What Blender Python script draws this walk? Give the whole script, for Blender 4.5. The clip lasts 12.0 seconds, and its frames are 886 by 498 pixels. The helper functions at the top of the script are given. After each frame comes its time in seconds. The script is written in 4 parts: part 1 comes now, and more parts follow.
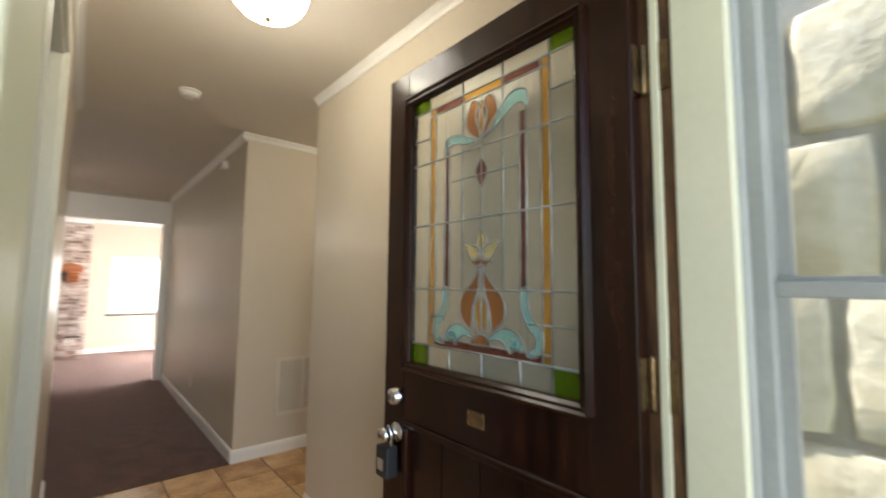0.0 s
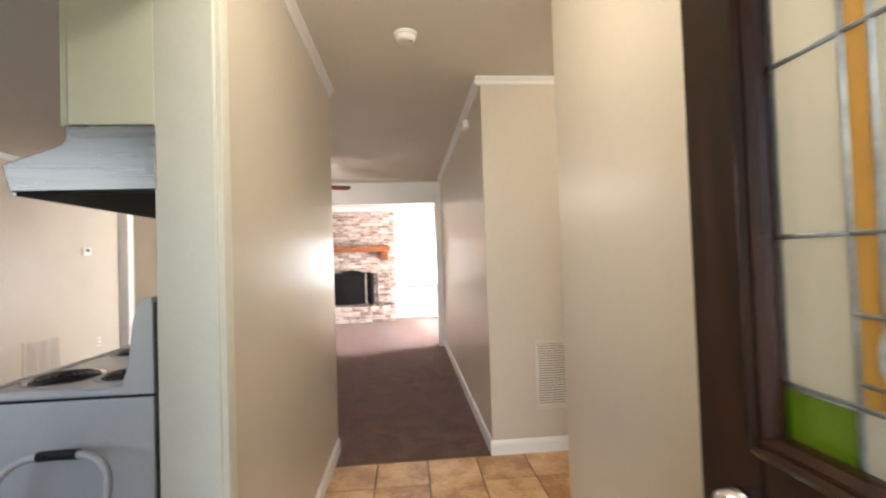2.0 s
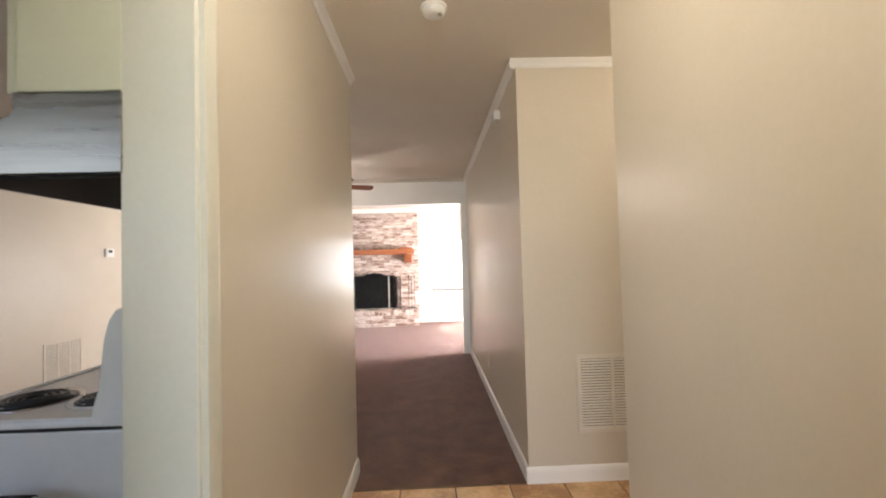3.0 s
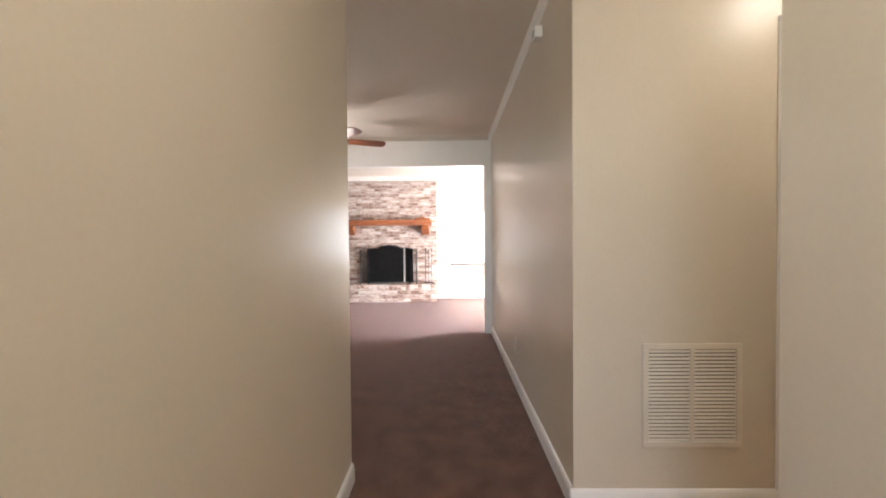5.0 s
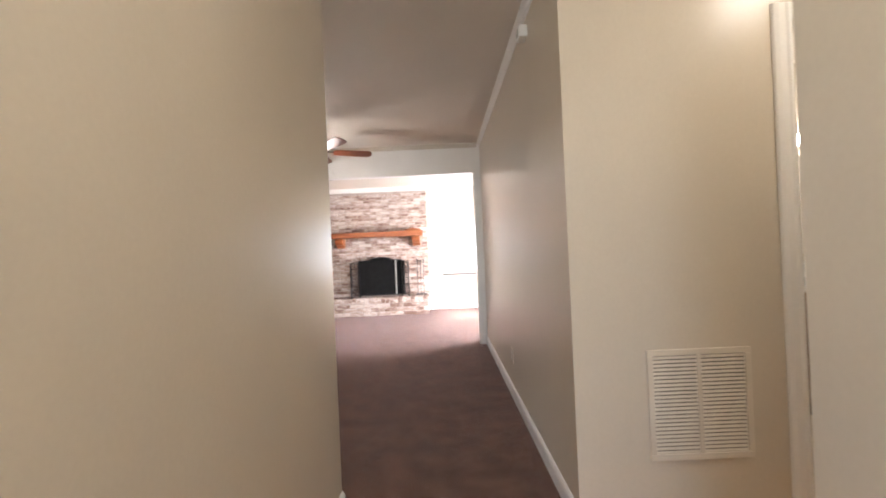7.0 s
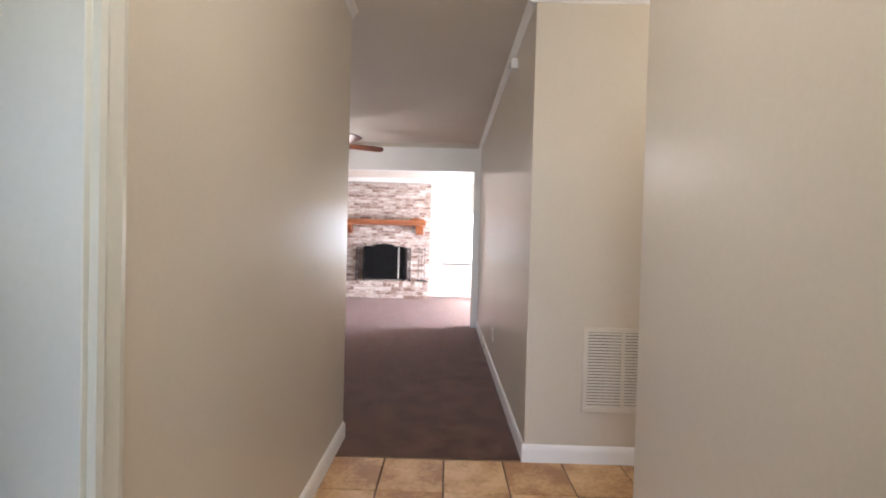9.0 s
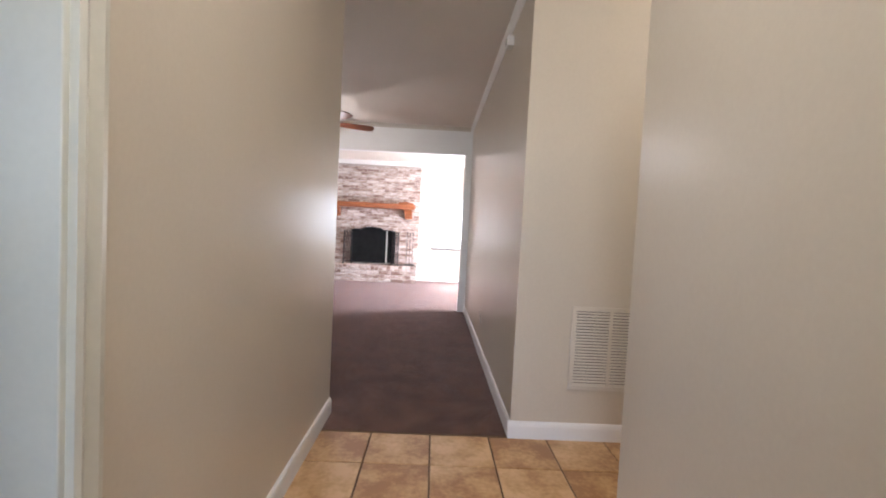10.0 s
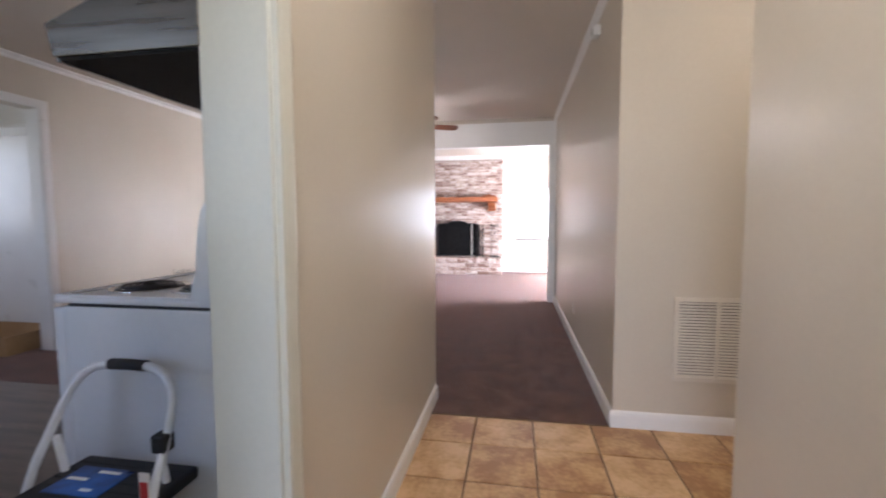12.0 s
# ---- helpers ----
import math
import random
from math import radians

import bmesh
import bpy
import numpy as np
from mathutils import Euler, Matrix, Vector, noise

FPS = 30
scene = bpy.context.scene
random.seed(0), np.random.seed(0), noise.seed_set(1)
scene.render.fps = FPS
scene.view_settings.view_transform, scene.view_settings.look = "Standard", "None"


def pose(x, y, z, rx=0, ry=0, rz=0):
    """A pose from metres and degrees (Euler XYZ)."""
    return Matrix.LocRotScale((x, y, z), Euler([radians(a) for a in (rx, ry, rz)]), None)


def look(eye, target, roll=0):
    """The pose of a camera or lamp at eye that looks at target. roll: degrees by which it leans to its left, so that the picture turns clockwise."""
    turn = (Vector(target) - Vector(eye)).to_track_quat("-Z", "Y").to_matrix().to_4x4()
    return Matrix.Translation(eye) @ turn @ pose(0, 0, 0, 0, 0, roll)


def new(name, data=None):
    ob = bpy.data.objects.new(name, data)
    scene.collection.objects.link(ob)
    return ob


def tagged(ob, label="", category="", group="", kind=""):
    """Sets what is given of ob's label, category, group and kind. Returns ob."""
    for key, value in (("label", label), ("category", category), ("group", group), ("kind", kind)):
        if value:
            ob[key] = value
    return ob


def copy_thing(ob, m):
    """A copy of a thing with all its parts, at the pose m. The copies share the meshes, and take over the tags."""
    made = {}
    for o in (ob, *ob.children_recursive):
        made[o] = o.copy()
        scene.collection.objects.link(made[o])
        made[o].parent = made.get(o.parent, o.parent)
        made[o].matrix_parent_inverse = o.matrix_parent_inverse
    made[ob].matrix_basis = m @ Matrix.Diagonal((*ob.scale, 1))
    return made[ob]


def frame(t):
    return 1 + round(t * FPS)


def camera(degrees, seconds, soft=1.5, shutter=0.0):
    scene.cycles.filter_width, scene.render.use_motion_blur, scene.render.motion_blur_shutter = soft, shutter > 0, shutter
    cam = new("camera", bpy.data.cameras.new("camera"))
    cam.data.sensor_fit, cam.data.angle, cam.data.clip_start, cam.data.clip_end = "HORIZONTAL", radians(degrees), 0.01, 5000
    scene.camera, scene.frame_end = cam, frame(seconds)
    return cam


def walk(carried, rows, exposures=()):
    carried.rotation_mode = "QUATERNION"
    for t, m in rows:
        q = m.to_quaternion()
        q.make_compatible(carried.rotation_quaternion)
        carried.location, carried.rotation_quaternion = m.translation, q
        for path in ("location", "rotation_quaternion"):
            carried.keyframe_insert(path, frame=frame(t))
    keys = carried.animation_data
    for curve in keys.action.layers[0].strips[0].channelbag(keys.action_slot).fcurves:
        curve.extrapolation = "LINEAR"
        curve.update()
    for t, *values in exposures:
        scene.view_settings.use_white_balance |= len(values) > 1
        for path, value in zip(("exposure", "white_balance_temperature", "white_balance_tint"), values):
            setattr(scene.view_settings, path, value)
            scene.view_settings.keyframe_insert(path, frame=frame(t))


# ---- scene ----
cam = camera(92.5, 12.0, soft=1.9, shutter=0.5)
PATH = [
    (0, (1.111, 0.757, 1.29), (2.406, 2.271, 1.463), 0.6),
    (0.5, (1.294, 0.839, 1.289), (2.219, 2.597, 1.515), 3.5),
    (1, (1.397, 1.036, 1.262), (2.069, 2.917, 1.369), 1.5),
    (1.5, (1.448, 1.238, 1.241), (1.898, 3.186, 1.272), 1.4),
    (2, (1.522, 1.436, 1.267), (1.69, 3.429, 1.312), -1.9),
    (2.5, (1.533, 1.546, 1.3), (1.547, 3.545, 1.364), -3.9),
    (3, (1.501, 1.711, 1.27), (1.562, 3.709, 1.332), -1.6),
    (5, (1.505, 2.336, 1.164), (1.474, 4.335, 1.123), -0.5),
    (5.5, (1.538, 2.496, 1.172), (1.448, 4.492, 1.075), -1.8),
    (6, (1.539, 2.591, 1.176), (1.406, 4.586, 1.115), -0.3),
    (6.5, (1.539, 2.568, 1.16), (1.417, 4.564, 1.151), -1.3),
    (7, (1.52, 2.441, 1.153), (1.526, 4.441, 1.161), -2.5),
    (9, (1.594, 1.931, 1.142), (1.578, 3.931, 1.109), 1.5),
    (9.5, (1.614, 1.929, 1.139), (1.598, 3.928, 1.088), 1.0),
    (10, (1.578, 1.95, 1.078), (1.623, 3.948, 0.991), 2.9),
    (10.5, (1.544, 1.936, 1.084), (1.519, 3.932, 0.964), 2.5),
    (11, (1.521, 1.831, 1.117), (1.386, 3.825, 1.032), 1.1),
    (11.5, (1.521, 1.785, 1.123), (1.411, 3.777, 0.984), -0.2),
    (12, (1.503, 1.807, 1.123), (1.17, 3.774, 0.981), -0.2),
]
EXPOSURE = [(0.0, 1.35, 6400, 11), (0.5, 1.82, 6400, 13), (1.0, 2.00, 6300, 14), (1.5, 2.10, 6230, 14), (3.0, 1.97, 6350, 15), (5.0, 1.96, 6100, 15), (7.0, 2.02, 6050, 16), (9.0, 1.91, 5700, 17), (12.0, 1.85, 5650, 20)]
walk(cam, [(t, look(eye, target, roll)) for t, eye, target, roll in PATH], EXPOSURE)

# ---- daylight ----
world = bpy.data.worlds.new("world")
scene.world = world
world.use_nodes = True
wn, wl = world.node_tree.nodes, world.node_tree.links
sky = wn.new("ShaderNodeTexSky")
sky.sky_type, sky.sun_disc = "NISHITA", False
sky.sun_elevation, sky.sun_rotation = radians(50), radians(-4)
wl.new(sky.outputs[0], wn["Background"].inputs[0])
wn["Background"].inputs[1].default_value = 0.15
sun = new("sun", bpy.data.lights.new("sun", "SUN"))
sun.data.energy, sun.data.angle, sun.data.color = 5.0, radians(0.5), (1.0, 0.95, 0.87)
sun.matrix_world = look((0, 0, 0), (0.03, -math.cos(radians(50)), -math.sin(radians(50))))


def area_lamp(name, eye, target, w, h, watts, colour):
    lamp = new(name, bpy.data.lights.new(name, "AREA"))
    lamp.data.shape, lamp.data.size, lamp.data.size_y = "RECTANGLE", w, h
    lamp.data.energy, lamp.data.color = watts, colour
    lamp.matrix_world = look(eye, target)
    return lamp


def point_lamp(name, place, watts, colour, radius):
    lamp = new(name, bpy.data.lights.new(name, "POINT"))
    lamp.data.energy, lamp.data.color, lamp.data.shadow_soft_size = watts, colour, radius
    lamp.location = place
    return lamp


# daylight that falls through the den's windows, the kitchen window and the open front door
area_lamp("den_side_daylight", (4.14, 8.65, 0.78), (1.6, 9.4, -0.2), 1.6, 1.4, 120, (1.0, 0.97, 0.95))
area_lamp("den_window_daylight", (2.33, 10.90, 1.24), (2.1, 7.0, 0.4), 1.4, 1.0, 3, (1.0, 0.96, 0.93))
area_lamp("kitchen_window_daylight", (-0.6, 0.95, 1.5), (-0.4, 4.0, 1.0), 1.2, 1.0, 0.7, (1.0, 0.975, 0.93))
# Fill lamp added to brighten the side room; its window is assumed, unseen.
area_lamp("side_room_fill", (-4.2, 4.4, 1.5), (-3.0, 4.4, 1.0), 0.7, 0.9, 1.5, (0.97, 0.96, 1.0))
area_lamp("porch_daylight", (0.9, -2.7, 1.5), (1.3, 2.0, 1.2), 3.6, 2.4, 57, (0.88, 0.94, 1.0))
point_lamp("foyer_bulb", (1.59, 2.35, 2.36), 6.9, (1.0, 0.91, 0.70), 0.12)
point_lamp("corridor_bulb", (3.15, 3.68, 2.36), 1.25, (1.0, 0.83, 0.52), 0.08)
point_lamp("bath_bulb", (4.08, 5.42, 1.84), 2.4, (1.0, 0.90, 0.76), 0.05)
point_lamp("fan_bulb", (0.30, 6.72, 2.04), 2.6, (1.0, 0.9, 0.78), 0.16)


# ---- materials ----
def material(name, rgb, rough=0.5, metal=0.0, spec=0.5):
    m = bpy.data.materials.new(name)
    m.use_nodes = True
    b = m.node_tree.nodes["Principled BSDF"]
    b.inputs["Base Color"].default_value = (*rgb, 1)
    b.inputs["Roughness"].default_value = rough
    b.inputs["Metallic"].default_value = metal
    b.inputs["Specular IOR Level"].default_value = spec
    return m


def varied(name, a, b, rough=0.5, metal=0.0, scale=6.0, fine=80.0, bump=0.1, dist=0.002, stretch=(1, 1, 1), piece=0.0, rough_var=0.08, third=None, coat=0.0, detail=6.0):
    """Colour between a and b at two scales, with relief; piece: how far each object differs from the next."""
    m = material(name, a, rough, metal)
    n, l = m.node_tree.nodes, m.node_tree.links
    p = n["Principled BSDF"]
    p.inputs["Coat Weight"].default_value = coat
    p.inputs["Coat Roughness"].default_value = 0.12
    co = n.new("ShaderNodeTexCoord")
    mp = n.new("ShaderNodeMapping")
    mp.inputs["Scale"].default_value = stretch
    l.new(co.outputs["Object"], mp.inputs[0])
    vec = mp.outputs[0]
    info = n.new("ShaderNodeObjectInfo")
    if piece:
        add = n.new("ShaderNodeVectorMath")
        add.operation = "MULTIPLY_ADD"
        l.new(info.outputs["Random"], add.inputs[0])
        add.inputs[1].default_value = (31.0, 17.0, 23.0)
        l.new(vec, add.inputs[2])
        vec = add.outputs[0]
    big, small = n.new("ShaderNodeTexNoise"), n.new("ShaderNodeTexNoise")
    for node, sc, de in ((big, scale, detail), (small, fine, 3.0)):
        l.new(vec, node.inputs["Vector"])
        node.inputs["Scale"].default_value = sc
        node.inputs["Detail"].default_value = de
    mix = n.new("ShaderNodeMath")
    mix.operation = "MULTIPLY_ADD"
    l.new(small.outputs["Fac"], mix.inputs[0])
    mix.inputs[1].default_value = 0.45
    sub = n.new("ShaderNodeMath")
    sub.operation = "SUBTRACT"
    l.new(big.outputs["Fac"], sub.inputs[0])
    sub.inputs[1].default_value = 0.22
    l.new(sub.outputs[0], mix.inputs[2])
    fac = mix.outputs[0]
    if piece:
        shift = n.new("ShaderNodeMath")
        shift.operation = "MULTIPLY_ADD"
        l.new(info.outputs["Random"], shift.inputs[0])
        shift.inputs[1].default_value = piece
        half = n.new("ShaderNodeMath")
        half.operation = "SUBTRACT"
        l.new(fac, half.inputs[0])
        half.inputs[1].default_value = piece / 2
        l.new(half.outputs[0], shift.inputs[2])
        fac = shift.outputs[0]
    ramp = n.new("ShaderNodeValToRGB")
    ramp.color_ramp.elements[0].position, ramp.color_ramp.elements[0].color = 0.3, (*a, 1)
    ramp.color_ramp.elements[1].position, ramp.color_ramp.elements[1].color = 0.7, (*b, 1)
    if third:
        e = ramp.color_ramp.elements.new(0.5)
        e.color = (*third, 1)
    l.new(fac, ramp.inputs[0])
    l.new(ramp.outputs[0], p.inputs["Base Color"])
    rr = n.new("ShaderNodeMapRange")
    rr.inputs["To Min"].default_value, rr.inputs["To Max"].default_value = max(0.02, rough - rough_var), min(1.0, rough + rough_var)
    l.new(big.outputs["Fac"], rr.inputs["Value"])
    l.new(rr.outputs[0], p.inputs["Roughness"])
    if bump:
        bp = n.new("ShaderNodeBump")
        bp.inputs["Strength"].default_value, bp.inputs["Distance"].default_value = bump, dist
        l.new(small.outputs["Fac"], bp.inputs["Height"])
        l.new(bp.outputs[0], p.inputs["Normal"])
    return m


def glass(name, rgb, rough=0.05, ior=1.45, clear=1.0):
    m = material(name, rgb, rough)
    p = m.node_tree.nodes["Principled BSDF"]
    p.inputs["Transmission Weight"].default_value = clear
    p.inputs["IOR"].default_value = ior
    return m


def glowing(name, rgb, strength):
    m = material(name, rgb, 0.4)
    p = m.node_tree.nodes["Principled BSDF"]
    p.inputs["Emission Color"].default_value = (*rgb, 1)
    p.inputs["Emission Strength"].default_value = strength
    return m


PAINT = varied("beige_wall_paint", (0.555, 0.490, 0.392), (0.595, 0.530, 0.428), 0.29, scale=1.6, fine=90, bump=0.045, dist=0.0015, stretch=(1, 1, 0.8), rough_var=0.02)
PAINT.node_tree.nodes["Principled BSDF"].inputs["Specular IOR Level"].default_value = 0.55
VENT_PAINT = varied("beige_vent_enamel", (0.60, 0.535, 0.44), (0.65, 0.585, 0.485), 0.4, scale=5, fine=70, bump=0.03, dist=0.001)
CEIL = varied("ceiling_paint", (0.71, 0.65, 0.56), (0.76, 0.70, 0.61), 0.8, scale=1.2, fine=110, bump=0.35, dist=0.004)
TRIM = varied("white_trim_paint", (0.76, 0.74, 0.70), (0.81, 0.79, 0.75), 0.3, scale=3, fine=60, bump=0.04, dist=0.001)
POST = varied("pale_casing_paint", (0.60, 0.585, 0.50), (0.645, 0.63, 0.54), 0.35, scale=3, fine=70, bump=0.06, dist=0.001)
CREAM = varied("cream_jamb_paint", (0.74, 0.70, 0.48), (0.80, 0.76, 0.54), 0.4, scale=3, fine=60, bump=0.08, dist=0.001)
CARPET = varied("brown_carpet", (0.084, 0.039, 0.026), (0.178, 0.089, 0.061), 0.95, scale=7.0, fine=150, bump=0.9, dist=0.012, detail=9.0)
PLANKFLOOR = varied("brown_vinyl_floor", (0.10, 0.075, 0.058), (0.19, 0.145, 0.115), 0.45, scale=3, fine=40, bump=0.15, stretch=(0.6, 6, 1))
TILE = varied("ochre_floor_tile", (0.38, 0.195, 0.078), (0.70, 0.465, 0.24), 0.36, scale=7, fine=45, bump=0.12, dist=0.002, piece=0.30, third=(0.57, 0.345, 0.155))
pile = CARPET.node_tree.nodes["Principled BSDF"]
pile.inputs["Sheen Weight"].default_value = 0.45
pile.inputs["Specular IOR Level"].default_value = 0.15
pile.inputs["Sheen Roughness"].default_value = 0.17
pile.inputs["Sheen Tint"].default_value = (1.0, 0.89, 0.87, 1)
GROUT = varied("brown_grout", (0.12, 0.072, 0.042), (0.20, 0.13, 0.075), 0.9, scale=12, fine=120, bump=0.4)

WOOD_DOOR = varied("dark_door_wood", (0.006, 0.0020, 0.0012), (0.028, 0.008, 0.0035), 0.22, scale=4, fine=50, bump=0.05, dist=0.0008, stretch=(8, 8, 0.8))
WOOD_DOOR.node_tree.nodes["Principled BSDF"].inputs["Specular IOR Level"].default_value = 0.4
OLD_JAMB = varied("worn_brown_jamb", (0.035, 0.016, 0.008), (0.20, 0.095, 0.034), 0.42, scale=9, fine=60, bump=0.2, stretch=(6, 6, 0.7))
LEAD = varied("lead_came", (0.20, 0.21, 0.20), (0.44, 0.455, 0.42), 0.35, 0.5, scale=20, fine=150, bump=0.1)
CHROME = material("chrome", (0.72, 0.72, 0.73), 0.12, 1.0)
BRASS = varied("aged_brass", (0.32, 0.22, 0.09), (0.52, 0.38, 0.17), 0.38, 0.9, scale=12, fine=90, bump=0.1)
BRONZE = varied("dark_aged_bronze", (0.07, 0.042, 0.022), (0.26, 0.17, 0.075), 0.42, 0.8, scale=14, fine=90, bump=0.2)
G_CLEAR = glass("clear_hammered_glass", (0.92, 0.94, 0.85), 0.08, clear=0.93)
G_GREEN = glass("green_glass", (0.20, 0.36, 0.02), 0.12, clear=0.8)
G_AMBER = glass("amber_glass", (0.82, 0.48, 0.10), 0.12, clear=0.82)
G_RED = glass("red_brown_glass", (0.28, 0.10, 0.065), 0.12, clear=0.7)
G_TEAL = glass("teal_glass", (0.46, 0.78, 0.74), 0.15, clear=0.72)
G_OLIVE = glass("olive_glass", (0.78, 0.68, 0.36), 0.12, clear=0.7)
G_ORANGE = glass("orange_glass", (0.56, 0.26, 0.085), 0.12, clear=0.82)
PANE = glass("window_glass", (0.97, 0.98, 0.97), 0.0)
ENAMEL = varied("white_enamel", (0.74, 0.74, 0.73), (0.79, 0.79, 0.78), 0.2, scale=4, fine=50, bump=0.02)
BLACK = varied("black_enamel", (0.010, 0.010, 0.010), (0.026, 0.025, 0.024), 0.35, scale=10, fine=80, bump=0.06)
DARKBACK = varied("dark_sheet_metal", (0.035, 0.037, 0.035), (0.06, 0.062, 0.06), 0.55, scale=8, fine=70, bump=0.06)
SCREEN = varied("black_wire_mesh", (0.004, 0.004, 0.004), (0.009, 0.009, 0.009), 0.9, scale=10, fine=160, bump=0.3)
SCREEN.node_tree.nodes["Principled BSDF"].inputs["Specular IOR Level"].default_value = 0.12
MATTE_BLACK = varied("matte_black_filter", (0.006, 0.006, 0.006), (0.014, 0.013, 0.012), 0.85, scale=10, fine=80, bump=0.2)
STEEL = varied("brushed_steel", (0.21, 0.188, 0.162), (0.29, 0.262, 0.228), 0.28, 1.0, scale=3, fine=140, bump=0.06, dist=0.0006, stretch=(1, 1, 14))
CABINET = varied("cream_cabinet_paint", (0.62, 0.62, 0.49), (0.67, 0.67, 0.53), 0.35, scale=3, fine=70, bump=0.06)
WHITE_PLASTIC = varied("white_plastic", (0.76, 0.75, 0.71), (0.81, 0.80, 0.76), 0.35, scale=8, fine=60, bump=0.02)
BRICK = varied("whitewashed_brick", (0.20, 0.120, 0.090), (0.60, 0.53, 0.48), 0.88, scale=13, fine=55, bump=0.8, dist=0.008, piece=0.34, third=(0.42, 0.32, 0.27), stretch=(0.6, 1, 1.8))
MORTAR = varied("pale_mortar", (0.33, 0.275, 0.24), (0.47, 0.42, 0.375), 0.95, scale=9, fine=90, bump=0.6, dist=0.005)
MANTEL = varied("orange_brown_wood", (0.19, 0.055, 0.018), (0.36, 0.12, 0.04), 0.4, scale=5, fine=60, bump=0.2, stretch=(0.8, 8, 8))
FAN_WOOD = varied("dark_red_wood", (0.13, 0.04, 0.018), (0.22, 0.07, 0.03), 0.35, scale=6, fine=60, bump=0.06, stretch=(3, 3, 3))
STONE = varied("cream_limestone", (0.66, 0.585, 0.40), (0.84, 0.79, 0.62), 0.9, scale=4, fine=22, bump=0.5, dist=0.010, piece=0.3)
GREY_ALU = varied("grey_window_frame", (0.34, 0.335, 0.295), (0.41, 0.405, 0.355), 0.4, scale=5, fine=60, bump=0.04)
DOME = glowing("lit_dome_glass", (1.0, 0.93, 0.80), 4.0)
BULB = glowing("lit_bulb_glass", (1.0, 0.94, 0.84), 6.0)
RUBBER = material("black_rubber", (0.015, 0.015, 0.016), 0.6)
WHITE_TUBE = varied("white_painted_steel", (0.70, 0.71, 0.72), (0.77, 0.78, 0.79), 0.25, scale=10, fine=60, bump=0.02)
BLUE = varied("blue_printed_label", (0.004, 0.010, 0.05), (0.012, 0.10, 0.42), 0.3, scale=9, fine=30, bump=0.0)
MIRROR = material("mirror_glass", (0.88, 0.90, 0.89), 0.02, 1.0)
VANITY = varied("brown_vanity_wood", (0.12, 0.065, 0.03), (0.22, 0.12, 0.06), 0.4, scale=5, fine=60, bump=0.1, stretch=(6, 6, 0.8))
CARTON = varied("brown_cardboard", (0.33, 0.20, 0.09), (0.42, 0.27, 0.13), 0.8, scale=5, fine=60, bump=0.1)


# ---- mesh helpers ----
ORIGIN = {}


def box(bm, lo, hi):
    (x0, y0, z0), (x1, y1, z1) = lo, hi
    v = [bm.verts.new(p) for p in ((x0, y0, z0), (x1, y0, z0), (x1, y1, z0), (x0, y1, z0), (x0, y0, z1), (x1, y0, z1), (x1, y1, z1), (x0, y1, z1))]
    for q in ((3, 2, 1, 0), (4, 5, 6, 7), (0, 1, 5, 4), (1, 2, 6, 5), (2, 3, 7, 6), (3, 0, 4, 7)):
        bm.faces.new([v[i] for i in q])
    return bm


def block(lo, hi, bevel=0.0, segments=2):
    bm = box(bmesh.new(), lo, hi)
    if bevel:
        bmesh.ops.bevel(bm, geom=bm.edges[:], offset=bevel, segments=segments, affect="EDGES", profile=0.5)
    return bm


def prism(outline, axis, a, b, bevel=0.0):
    """A flat outline of pairs, drawn out along an axis from a to b."""
    bm = bmesh.new()
    put = {"x": lambda p, c: (c, p[0], p[1]), "y": lambda p, c: (p[0], c, p[1]), "z": lambda p, c: (p[0], p[1], c)}[axis]
    one, two = [bm.verts.new(put(p, a)) for p in outline], [bm.verts.new(put(p, b)) for p in outline]
    bm.faces.new(one)
    bm.faces.new(two[::-1])
    for i in range(len(outline)):
        j = (i + 1) % len(outline)
        bm.faces.new((one[j], one[i], two[i], two[j]))
    bmesh.ops.recalc_face_normals(bm, faces=bm.faces[:])
    if bevel:
        bmesh.ops.bevel(bm, geom=bm.edges[:], offset=bevel, segments=2, affect="EDGES", profile=0.5)
    return bm


def lathe(profile, centre=(0, 0, 0), axis="z", segs=32):
    """Pairs of radius and height turned round an axis."""
    bm = bmesh.new()
    c = Vector(centre)
    put = {"z": lambda r, h, a: (r * math.cos(a), r * math.sin(a), h), "x": lambda r, h, a: (h, r * math.cos(a), r * math.sin(a)), "y": lambda r, h, a: (r * math.sin(a), h, r * math.cos(a))}[axis]
    rings = []
    for r, h in profile:
        if r < 1e-6:
            rings.append([bm.verts.new(c + Vector(put(0, h, 0)))])
        else:
            rings.append([bm.verts.new(c + Vector(put(r, h, 2 * math.pi * i / segs))) for i in range(segs)])
    for one, two in zip(rings, rings[1:]):
        for i in range(segs):
            j = (i + 1) % segs
            quad = [one[i % len(one)], one[j % len(one)], two[j % len(two)], two[i % len(two)]]
            quad = list(dict.fromkeys(quad))
            if len(quad) > 2:
                bm.faces.new(quad)
    for ring in (rings[0], rings[-1]):
        if len(ring) > 2:
            bm.faces.new(ring)
    bmesh.ops.recalc_face_normals(bm, faces=bm.faces[:])
    for f in bm.faces:
        f.smooth = len(f.verts) < 5
    return bm


